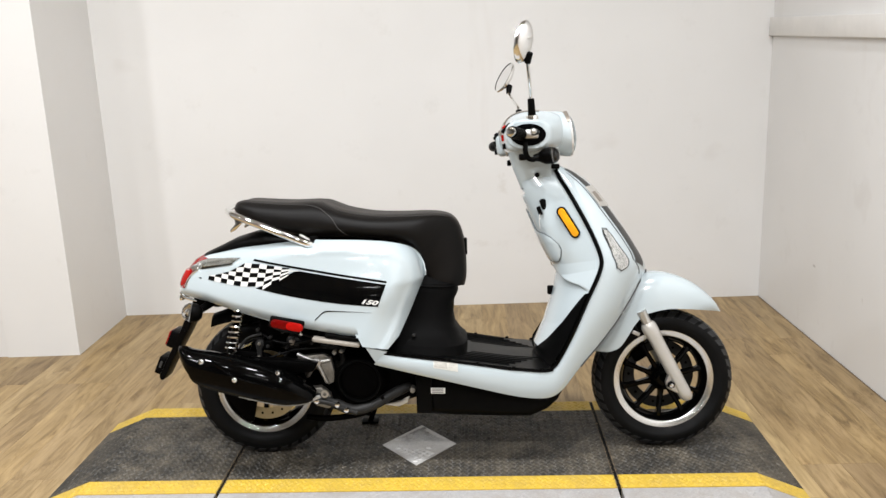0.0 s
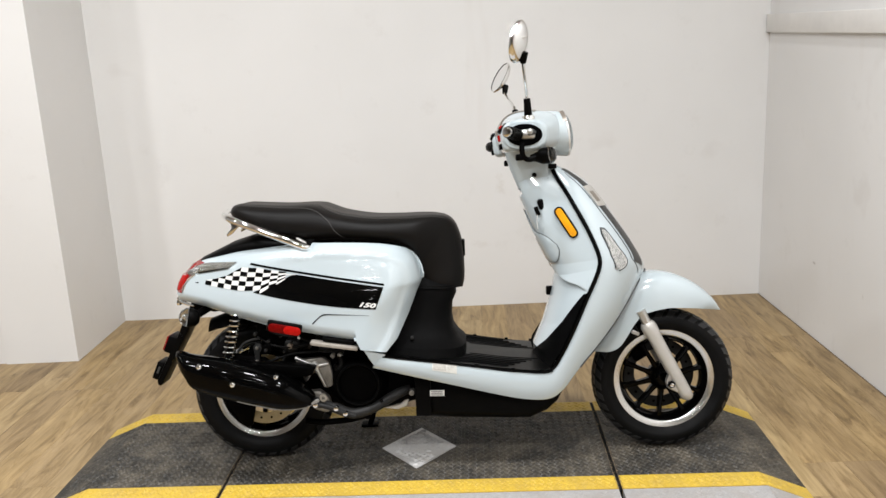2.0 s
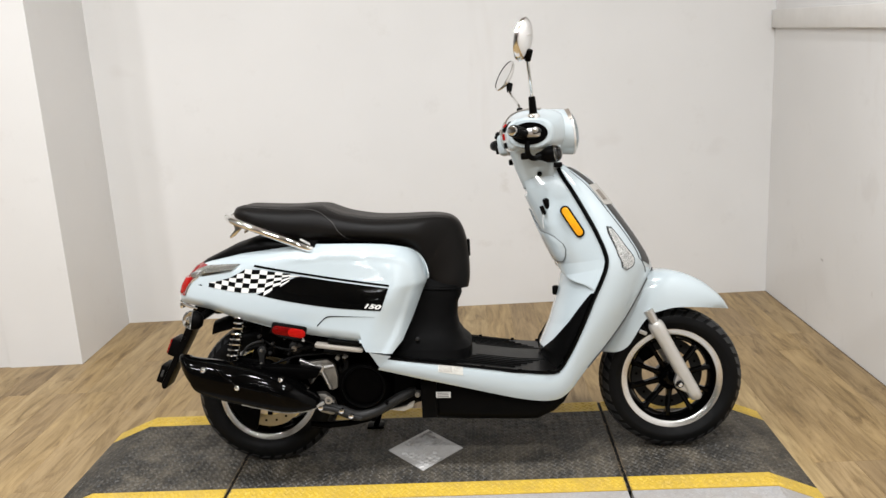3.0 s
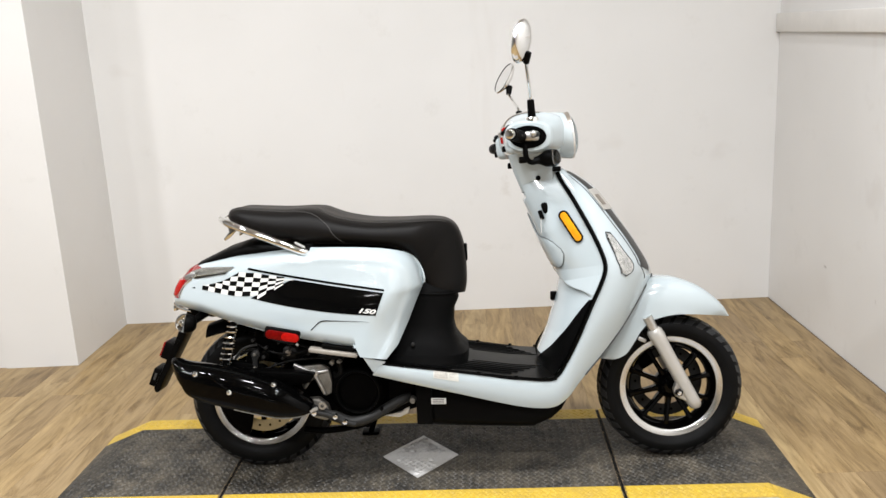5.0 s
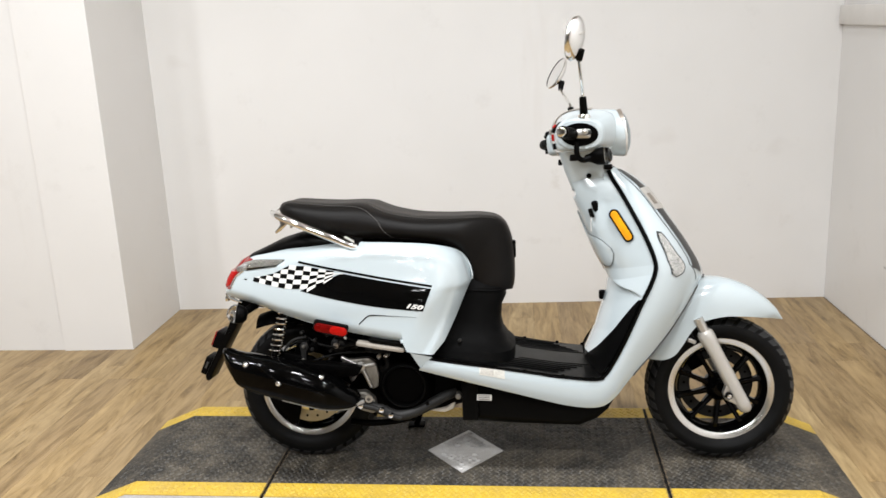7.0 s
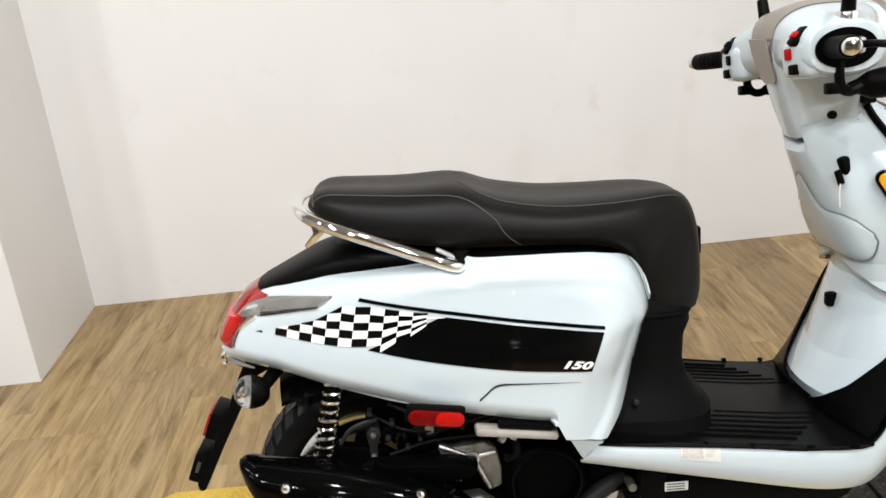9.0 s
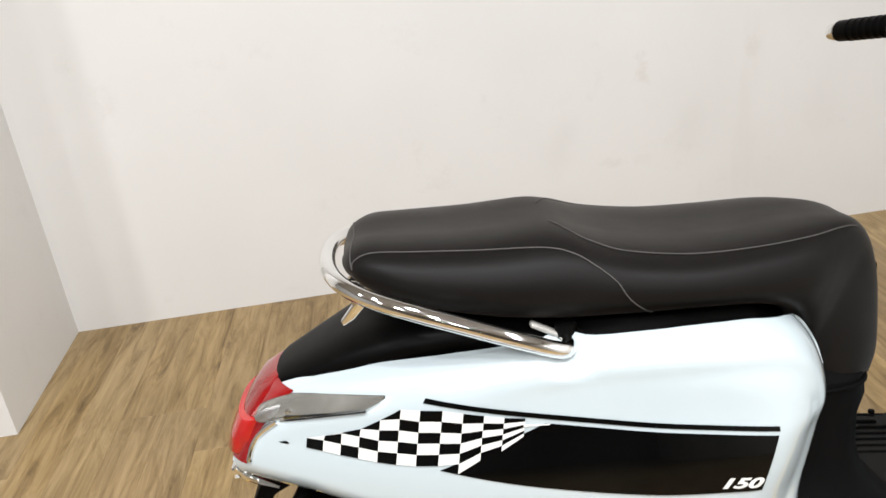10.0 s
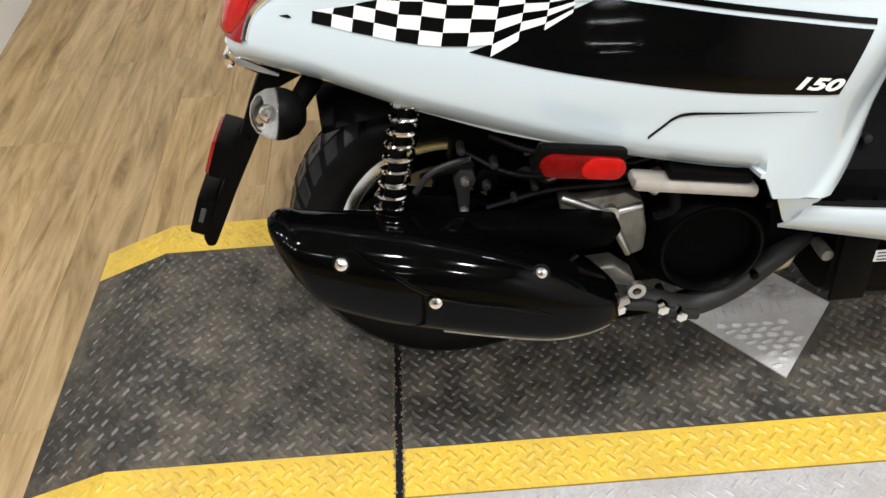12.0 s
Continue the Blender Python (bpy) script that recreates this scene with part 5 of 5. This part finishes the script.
# -- engine, exhaust, rear end --
sp("crankcase", loft([sup_ring(lambda u, v, x=x, w=w, z0=z0, z1=z1: (x, w * u, (z0 + z1) / 2 + (z1 - z0) / 2 * v), 24, 0.5)
                      for x, w, z0, z1 in ((0.06, 0.09, 0.24, 0.33), (0.12, 0.115, 0.21, 0.37), (0.25, 0.125, 0.17, 0.40), (0.45, 0.125, 0.18, 0.38), (0.53, 0.11, 0.2, 0.34))]), ENGINE)
sp("transmission_case", loft([sup_ring(lambda u, v, x=x, w=w, z0=z0, z1=z1: (x, 0.11 + w * u, (z0 + z1) / 2 + (z1 - z0) / 2 * v), 24, 0.6) for x, w, z0, z1 in ((-0.10, 0.02, 0.25, 0.30), (-0.08, 0.035, 0.20, 0.335), (0.1, 0.045, 0.185, 0.36), (0.35, 0.05, 0.16, 0.37), (0.44, 0.04, 0.18, 0.34), (0.46, 0.02, 0.22, 0.30))]), ENGINE)
sp("air_box", box_bm((0.22, 0.12, 0.12), (0.06, 0.06, 0.44), 0.02), ENGINE)
sp("belt_cover", box_bm((0.21, 0.060, 0.105), (0.115, -0.088, 0.435), 0.014, (0, 8, 0), 3), ENGINE)
fan = sp("fan_cover", lathe([(0.0, -0.006), (0.058, -0.006), (0.061, 0.004), (0.066, 0.010), (0.071, 0.008), (0.078, -0.004), (0.100, -0.045)], out_y(0.342, -0.160, 0.284), 48), ENGINE)
part("ring", lathe([(0.0605, 0.006), (0.064, 0.0125), (0.068, 0.0115), (0.0695, 0.006)], out_y(0.342, -0.160, 0.284), 48), FLOORMAT, fan)
for a in (40, 140, 230, 320):
    part("bolt", rod((0.342 + 0.092 * math.cos(radians(a)), -0.150, 0.284 + 0.092 * math.sin(radians(a))), (0.342 + 0.092 * math.cos(radians(a)), -0.163, 0.284 + 0.092 * math.sin(radians(a))), 0.006, bevel=0.002), PLASTIC, fan)
arm = sp("swing_arm", extrude_xz([(0.141, 0.377), (0.160, 0.366), (0.192, 0.368), (0.228, 0.372), (0.252, 0.356), (0.260, 0.310), (0.2585, 0.277), (0.236, 0.268), (0.222, 0.290), (0.2165, 0.314), (0.200, 0.322), (0.183, 0.305), (0.171, 0.288), (0.160, 0.316), (0.146, 0.345)], -0.150, -0.124, 0.006), DIM_ALLOY, "bare cast aluminium engine bracket")
part("lug", extrude_xz([(0.171, 0.263), (0.2165, 0.266), (0.246, 0.240), (0.252, 0.205), (0.240, 0.192), (0.199, 0.204), (0.176, 0.229)], -0.162, -0.128, 0.006), DIM_ALLOY, arm)
for a, b, r in (((0.143, -0.152, 0.374), (0.205, -0.155, 0.345), 0.0065), ((0.205, -0.155, 0.345), (0.250, -0.152, 0.352), 0.006), ((0.205, -0.155, 0.345), (0.236, -0.153, 0.276), 0.006), ((0.182, -0.164, 0.247), (0.240, -0.164, 0.222), 0.006), ((0.176, -0.155, 0.300), (0.205, -0.155, 0.345), 0.005)):
    part("rib", rod(a, b, r, r * 0.8, 10, 0.003), ALLOY, arm)
part("boss", rod((0.205, -0.148, 0.345), (0.205, -0.162, 0.345), 0.014, bevel=0.003), ALLOY, arm)
for x, z in ((0.205, 0.345), (0.226, 0.214), (0.193, 0.240)):
    part("bolt", rod((x, -0.158, z), (x, -0.169, z), 0.007, n=6, bevel=0.002), CHROME, arm)
sp("heat_plate", extrude_xz([(-0.01, 0.372), (0.10, 0.366), (0.18, 0.358), (0.215, 0.350), (0.20, 0.325), (0.12, 0.318), (0.02, 0.335)], -0.20, -0.155, 0.006), ENGINE)
for a, b, r in (((0.22, -0.15, 0.40), (0.30, -0.14, 0.385), 0.010), ((0.15, -0.13, 0.40), (0.20, -0.14, 0.42), 0.012), ((0.08, -0.10, 0.40), (0.14, -0.12, 0.385), 0.014), ((0.25, -0.13, 0.42), (0.252, -0.135, 0.385), 0.008)):
    sp("hose", rod(a, b, r, r, 12, 0.003), HOSE)
sp("rear_caliper", box_bm((0.042, 0.030, 0.05), (0.005, -0.112, 0.385), 0.010, (0, 18, 0)), ENGINE, "black rear brake caliper")
sp("caliper_bracket", extrude_xz([(0.028, 0.402), (0.046, 0.420), (0.068, 0.417), (0.066, 0.392), (0.036, 0.385)], -0.145, -0.125, 0.004), ENGINE)
sp("brake_line", tube(spl([(-0.03, -0.125, 0.405), (0.0, -0.14, 0.420), (0.035, -0.135, 0.424)], 5), 0.005, 8), HOSE)
sp("cable", tube(spl([(0.02, -0.125, 0.44), (0.08, -0.15, 0.415), (0.15, -0.155, 0.41), (0.24, -0.15, 0.43)], 6), 0.004, 8), HOSE)
sp("cable", tube(spl([(0.30, -0.13, 0.40), (0.22, -0.16, 0.395), (0.13, -0.15, 0.385), (0.05, -0.14, 0.36)], 6), 0.0035, 8), HOSE)
small = random.Random(7)
for x, z in ((0.075, 0.415), (0.135, 0.425), (0.165, 0.395), (0.19, 0.405), (0.085, 0.375), (0.235, 0.392), (0.262, 0.405), (0.05, 0.40), (0.11, 0.395), (0.275, 0.378), (0.02, 0.455), (0.10, 0.445), (0.06, 0.43)):
    r = small.uniform(0.0045, 0.0075)
    sp("bolt", rod((x, -0.135, z), (x, -0.150 - small.uniform(0, 0.012), z), r, n=6, bevel=0.0015), small.choice((GREYMETAL, GREYMETAL, ENGINE)))
bracket = sp("caliper_carrier", extrude_xz([(0.014, 0.352), (0.027, 0.352), (0.029, 0.390), (0.038, 0.406), (0.034, 0.422), (0.018, 0.424), (0.008, 0.412), (0.012, 0.390)], -0.148, -0.130, 0.003), GREYMETAL, "grey metal brake caliper carrier")
part("pin", rod((0.023, -0.148, 0.410), (0.023, -0.158, 0.410), 0.006, n=6, bevel=0.002), DIM_ALLOY, bracket)
part("pin", rod((0.020, -0.148, 0.366), (0.020, -0.158, 0.366), 0.006, n=6, bevel=0.002), DIM_ALLOY, bracket)
sp("hose_guide", tube(spl([(-0.040, -0.150, 0.398), (-0.020, -0.152, 0.424), (0.006, -0.152, 0.436), (0.032, -0.150, 0.440)], 6), [0.0042] * 19, 8), GREYMETAL, "bent grey metal hose guide")
carb = sp("carburettor", lathe([(0, -0.03), (0.016, -0.03), (0.020, -0.02), (0.020, 0.0), (0.026, 0.004), (0.026, 0.016), (0.020, 0.020), (0.014, 0.028), (0, 0.030)], pose(0.130, -0.120, 0.412, 90, 0, 20), 28), GREYMETAL, "grey cast carburettor")
part("cap", rod((0.130, -0.145, 0.412), (0.128, -0.158, 0.412), 0.010, n=6, bevel=0.002), BRONZE, carb)
sp("starter_motor", rod((0.205, -0.115, 0.425), (0.285, -0.115, 0.400), 0.021, 0.021, 20, 0.005), GREYMETAL)
sp("coolant_hose", tube(spl([(0.255, -0.125, 0.395), (0.285, -0.150, 0.372), (0.290, -0.155, 0.345), (0.270, -0.145, 0.330)], 6), 0.0085, 10), HOSE)
for x in (0.266, 0.287):
    sp("hose_clamp", rod((x - 0.006, -0.146, 0.380), (x + 0.004, -0.149, 0.372), 0.0105, 0.0105, 16, 0.002), ALLOY)
sp("wire_loom", tube(spl([(0.055, -0.150, 0.470), (0.10, -0.160, 0.452), (0.16, -0.158, 0.440), (0.22, -0.150, 0.418), (0.27, -0.15, 0.425)], 6), 0.0042, 8), HOSE)
sp("cable_tie", rod((0.158, -0.158, 0.437), (0.163, -0.158, 0.442), 0.006, 0.006, 10), PAPER)
MUFF = [(-0.213, 0.402, 0.009, 0.008), (-0.209, 0.400, 0.022, 0.020), (-0.198, 0.391, 0.036, 0.034), (-0.184, 0.379, 0.047, 0.044), (-0.165, 0.364, 0.057, 0.050), (-0.10, 0.347, 0.065, 0.062), (-0.03, 0.333, 0.069, 0.068), (0.04, 0.315, 0.069, 0.068), (0.10, 0.298, 0.064, 0.066), (0.14, 0.286, 0.052, 0.060), (0.172, 0.274, 0.036, 0.050), (0.198, 0.264, 0.020, 0.034), (0.210, 0.260, 0.008, 0.016)]
MUFF_LINE = spl(MUFF, 4)


def muff_at(i, a, lift=0.0):
    k = min(int(i), len(MUFF_LINE) - 2)
    x, z, h, d = MUFF_LINE[k] * (1 - (i - k)) + MUFF_LINE[k + 1] * (i - k)
    e = 0.8 if math.sin(a) > 0 else 0.8 - 0.45 * min(1, -3 * math.sin(a))
    c, s = power(math.cos(a), e), power(math.sin(a), e) * (0.80 if math.sin(a) > 0 else 0.86)
    return Vector((x - 0.18 * (h + lift) * s, -0.208 - (d + lift) * c, z + (h + lift) * s))


def muff_near(x, z, lift):
    """The place on the silencer's outer face at x, z."""
    i = float(np.interp(x, [q[0] for q in MUFF_LINE], range(len(MUFF_LINE))))
    for _ in range(6):
        k = min(int(i), len(MUFF_LINE) - 2)
        q = MUFF_LINE[k] * (1 - (i - k)) + MUFF_LINE[k + 1] * (i - k)
        i = float(np.interp(x + 0.18 * (z - q[1]), [p[0] for p in MUFF_LINE], range(len(MUFF_LINE))))
    v = max(-0.95, min(0.95, (z - q[1]) / (q[2] * (0.80 if z > q[1] else 0.86))))
    return muff_at(i, math.asin(power(v, 1.25 if v > 0 else 1.7)), lift)


muffler = sp("muffler", loft([[muff_at(i, 2 * math.pi * k / 32) for k in range(32)] for i in range(len(MUFF_LINE))]), GLOSS, "black exhaust silencer with gloss heat shield")
part("heat_shield", shell([[muff_at(i, radians(-64 + 144 * k / 20), 0.006) for k in range(21)] for i in range(1, len(MUFF_LINE) - 3)], 0.003), GLOSS, muffler)
for bx, bz in ((-0.129, 0.380), (-0.025, 0.325), (0.103, 0.335)):
    q, n = muff_near(bx, bz, 0.006), muff_near(bx, bz, 0.02)
    part("shield_bolt", ball(tuple(q), (0.009, 0.008, 0.009)), CHROME, muffler)
    part("washer", rod(tuple(q - (n - q) * 0.2), tuple(q + (n - q) * 0.15), 0.0115, 0.0105, 16), PLASTIC, muffler)
part("shield_crease", tube([muff_near(x, z, 0.0065) for x, z in spl([(-0.121, 0.396), (-0.077, 0.370), (-0.032, 0.340), (0.018, 0.322), (0.069, 0.308), (0.115, 0.286)], 5)], [0.0010] * 2 + [0.0026] * 22 + [0.0010] * 2, 8), GLOSS, muffler)
part("rim_band", tube([muff_at(i, radians(-62), 0.004) for i in range(12, len(MUFF_LINE) - 6)], 0.004, 8), GLOSS, muffler)
# thin metal line put in for the stripe's reflection along the lower edge
part("rim_edge", tube([muff_at(i, radians(-58), 0.008) for i in range(24, len(MUFF_LINE) - 6)], 0.0016, 8), DIM_ALLOY, muffler, "thin bright line for the reflection along the lower edge")
part("end_cap", rod((-0.190, -0.205, 0.398), (-0.209, -0.205, 0.404), 0.014, 0.012, 20, 0.003), ENGINE, muffler)
sp("exhaust_pipe", tube(spl([(0.165, -0.205, 0.262), (0.215, -0.19, 0.240), (0.265, -0.18, 0.215), (0.32, -0.168, 0.190), (0.38, -0.155, 0.200), (0.44, -0.135, 0.228), (0.50, -0.105, 0.250)], 6), [0.013] * 12 + [0.0165] * 25, 14), GREYMETAL, "dark grey exhaust pipe")
clamp = sp("pipe_bracket", tube(spl([(0.200, -0.205, 0.236), (0.250, -0.196, 0.222), (0.290, -0.188, 0.200), (0.330, -0.180, 0.184)], 5), 0.009, 10), GREYMETAL)
for x, y, z in ((0.212, -0.212, 0.236), (0.274, -0.200, 0.219), (0.302, -0.195, 0.200)):
    part("nut", rod((x, y + 0.008, z), (x, y - 0.010, z), 0.0085, n=6, bevel=0.002), CHROME, clamp)
part("ring_nut", lathe([(0.006, 0), (0.006, 0.008), (0.012, 0.008), (0.0125, 0.004), (0.012, 0)], out_y(0.236, -0.200, 0.255), 20, closed=True), ALLOY, clamp)
sp("pipe_guard", extrude_xz([(0.150, 0.240), (0.185, 0.246), (0.222, 0.256), (0.226, 0.247), (0.190, 0.232), (0.155, 0.228)], -0.222, -0.212, 0.003), ALLOY, "bare metal tip of the heat guard")
sp("stand_link", extrude_xz([(0.42, 0.245), (0.485, 0.272), (0.515, 0.280), (0.512, 0.262), (0.47, 0.250)], -0.105, -0.09, 0.003), ALLOY)
sp("stand_link", extrude_xz([(0.41, 0.185), (0.47, 0.200), (0.50, 0.222), (0.49, 0.190), (0.46, 0.178)], -0.105, -0.09, 0.003), ALLOY)
sp("link_bolt", rod((0.51, -0.12, 0.246), (0.51, -0.158, 0.246), 0.009, bevel=0.003), DIM_ALLOY)
# stands
stand = sp("centre_stand", tube(spl([(0.36, -0.11, 0.165), (0.30, -0.12, 0.155), (0.22, -0.125, 0.150), (0.16, -0.12, 0.155)], 5), 0.010, 10), ENGINE)
part("cross_bar", rod((0.36, -0.12, 0.165), (0.36, 0.12, 0.165), 0.011), ENGINE, stand)
part("leg", tube(spl([(0.36, 0.11, 0.165), (0.30, 0.12, 0.155), (0.22, 0.125, 0.150), (0.16, 0.12, 0.155)], 5), 0.010, 10), ENGINE, stand)
side_stand = sp("side_stand", tube(spl([(0.37, 0.12, 0.18), (0.35, 0.16, 0.10), (0.325, 0.205, 0.032)], 5), 0.010, 10), ENGINE)
part("foot", box_bm((0.06, 0.04, 0.008), (0.325, 0.210, 0.0305), 0.002, (7, 0, 0)), ENGINE, side_stand)

# shock absorber
low, high = Vector((-0.076, -0.150, 0.368)), Vector((-0.034, -0.138, 0.535))
shock = sp("shock_absorber", rod(low, high, 0.0095, bevel=0.003), PLASTIC, "chrome coil-spring rear shock absorber")
d = (high - low)
u = d.cross(Vector((0, 1, 0))).normalized()
w = d.cross(u).normalized()
coil = [low + d * (0.06 + 0.86 * k / 160) + 0.0172 * (u * math.cos(k * 2 * math.pi * 8.5 / 160) + w * math.sin(k * 2 * math.pi * 8.5 / 160)) for k in range(161)]
part("spring", tube(coil, 0.0034, 8), CHROME, shock)
part("damper", rod(low + d * 0.02, low + d * 0.5, 0.0115, 0.0115, 16, 0.003), PLASTIC, shock)
part("lower_eye", rod((-0.076, -0.135, 0.368), (-0.076, -0.168, 0.368), 0.016, bevel=0.003), ALLOY, shock)
sp("shock_mount", extrude_xz([(-0.12, 0.36), (-0.07, 0.392), (0.04, 0.372), (0.09, 0.335), (0.03, 0.30), (-0.02, 0.225), (0.02, 0.225), (-0.06, 0.23), (-0.09, 0.32)], -0.135, -0.110, 0.006), ENGINE)
sp("rear_arm", extrude_xz([(-0.128, 0.285), (-0.030, 0.262), (-0.012, 0.215), (-0.030, 0.130), (-0.052, 0.124), (-0.085, 0.165), (-0.122, 0.220)], -0.074, -0.060, 0.004), ENGINE)
sp("rear_axle_nut", rod((0, -0.10, 0.243), (0, -0.145, 0.243), 0.018, n=6, bevel=0.003), ALLOY)

# rear mudguard and plate holder
rows = []
for i in range(25):
    a = radians(52 + 72 * i / 24)
    rr = 0.262 + 0.030 * (i / 24) ** 3
    rows.append([(rr * math.cos(a) - (0.02 * abs(j - 6) / 6) ** 1 * math.cos(a), -0.082 + 0.164 * j / 12, 0.243 + (rr - 0.035 * (abs(j - 6) / 6) ** 3) * math.sin(a)) for j in range(13)])
sp("rear_mudguard", shell(rows, 0.004), PLASTIC)
holder = sp("plate_holder", extrude_xz([(-0.130, 0.545), (-0.210, 0.556), (-0.243, 0.495), (-0.268, 0.440), (-0.312, 0.358), (-0.352, 0.284), (-0.349, 0.268), (-0.337, 0.268), (-0.288, 0.358), (-0.240, 0.440), (-0.212, 0.500), (-0.165, 0.522)], -0.042, 0.042, 0.005), PLASTIC)
refl = part("rear_reflector", box_bm((0.030, 0.085, 0.058), (-0.297, 0, 0.406), 0.004, (0, 24, 0)), PLASTIC, holder)
part("lens", box_bm((0.006, 0.078, 0.050), (-0.3125, 0, 0.4120), 0.002, (0, 24, 0)), RED, holder, "red reflector lens")
part("reflector_arm", box_bm((0.030, 0.05, 0.012), (-0.280, 0, 0.405), 0.003, (0, 20, 0)), PLASTIC, holder)
part("plate_lamp", box_bm((0.026, 0.078, 0.062), (-0.345, 0, 0.318), 0.004, (0, 24, 0)), PLASTIC, holder)
part("lamp_mark", box_bm((0.007, 0.0012, 0.024), (-0.344, -0.0396, 0.322), 0.0003, (0, 24, 0), 1), GREYSTRIP, holder)
part("bolt", rod((-0.258, -0.041, 0.437), (-0.258, -0.046, 0.437), 0.005, bevel=0.001), PLASTIC, holder)
for side in (-1, 1):
    m = pose(-0.194, side * 0.134, 0.514, 0, -78, -side * 14)
    sig = sp("rear_signal", lathe([(0, -0.034), (0.014, -0.033), (0.025, -0.024), (0.0305, -0.010), (0.0315, 0.0), (0.0305, 0.002)], m, 28), PLASTIC, "round turn signal with clear lens")
    part("lens", lathe([(0.0310, 0.001), (0.0295, 0.012), (0.022, 0.024), (0.012, 0.030), (0, 0.032)], m, 28), CLEAR, sig).visible_shadow = False
    part("bulb_bowl", lathe([(0.0295, 0.003), (0.018, -0.004), (0, -0.006)], m, 28), SIGNAL_BOWL, sig)
    part("bulb", ball(tuple(m @ Vector((0, 0, 0.008))), (0.008, 0.008, 0.008)), CHROME, sig)
    part("stalk", rod((-0.172, side * 0.125, 0.518), (-0.14, side * 0.05, 0.54), 0.012, 0.015), PLASTIC, sig)

# ---- floor planks, shared between alike pieces ----
PW, PL = 0.128, 1.22
plank_meshes = {}


def plank_mesh(length):
    key = round(length, 3)
    if key not in plank_meshes:
        bm = box_bm((PW - 0.0003, key - 0.0003, 0.004), (0, 0, 0), 0.0004, segments=1)
        fix_normals(bm)
        me = bpy.data.meshes.new("plank")
        bm.to_mesh(me)
        bm.free()
        me.materials.append(PLANK)
        plank_meshes[key] = me
    return plank_meshes[key]


rests = []
rng = random.Random(11)
columns = int((RIGHT + 3.2) / PW) + 1
for c in range(columns):
    x = RIGHT - 0.07 - c * PW
    y = 1.86 - rng.choice((0.12, 0.33, 0.52, 0.74, 0.95, 1.1))
    top = 1.86
    while top > -2.9:
        ob = new("plank", plank_mesh(top - y))
        ob.parent = floor
        ob.matrix_world = pose(x, (top + y) / 2, FLOOR - 0.002)
        top, y = y, y - PL
    rests.append(top)
# the rest of the floor, far from the platform
verts, faces = [], []
for c in range(int((RIGHT + 4.2) / PW) + 1):
    x = RIGHT - 0.07 - c * PW
    top = rests[c] if c < len(rests) else 1.86
    while top > NEAR:
        k, low = len(verts), top - PL
        verts += [(px, py, pz) for pz in (FLOOR - 0.004, FLOOR) for px, py in ((x - PW / 2, low), (x + PW / 2 - 0.0004, low), (x + PW / 2 - 0.0004, top - 0.0004), (x - PW / 2, top - 0.0004))]
        faces += [(k + 4, k + 5, k + 6, k + 7)] + [(k + i, k + (i + 1) % 4, k + 4 + (i + 1) % 4, k + 4 + i) for i in range(4)]
        top = low
tagged(mesh_object("planks", verts, faces, PLANK, floor), kind="stuff")
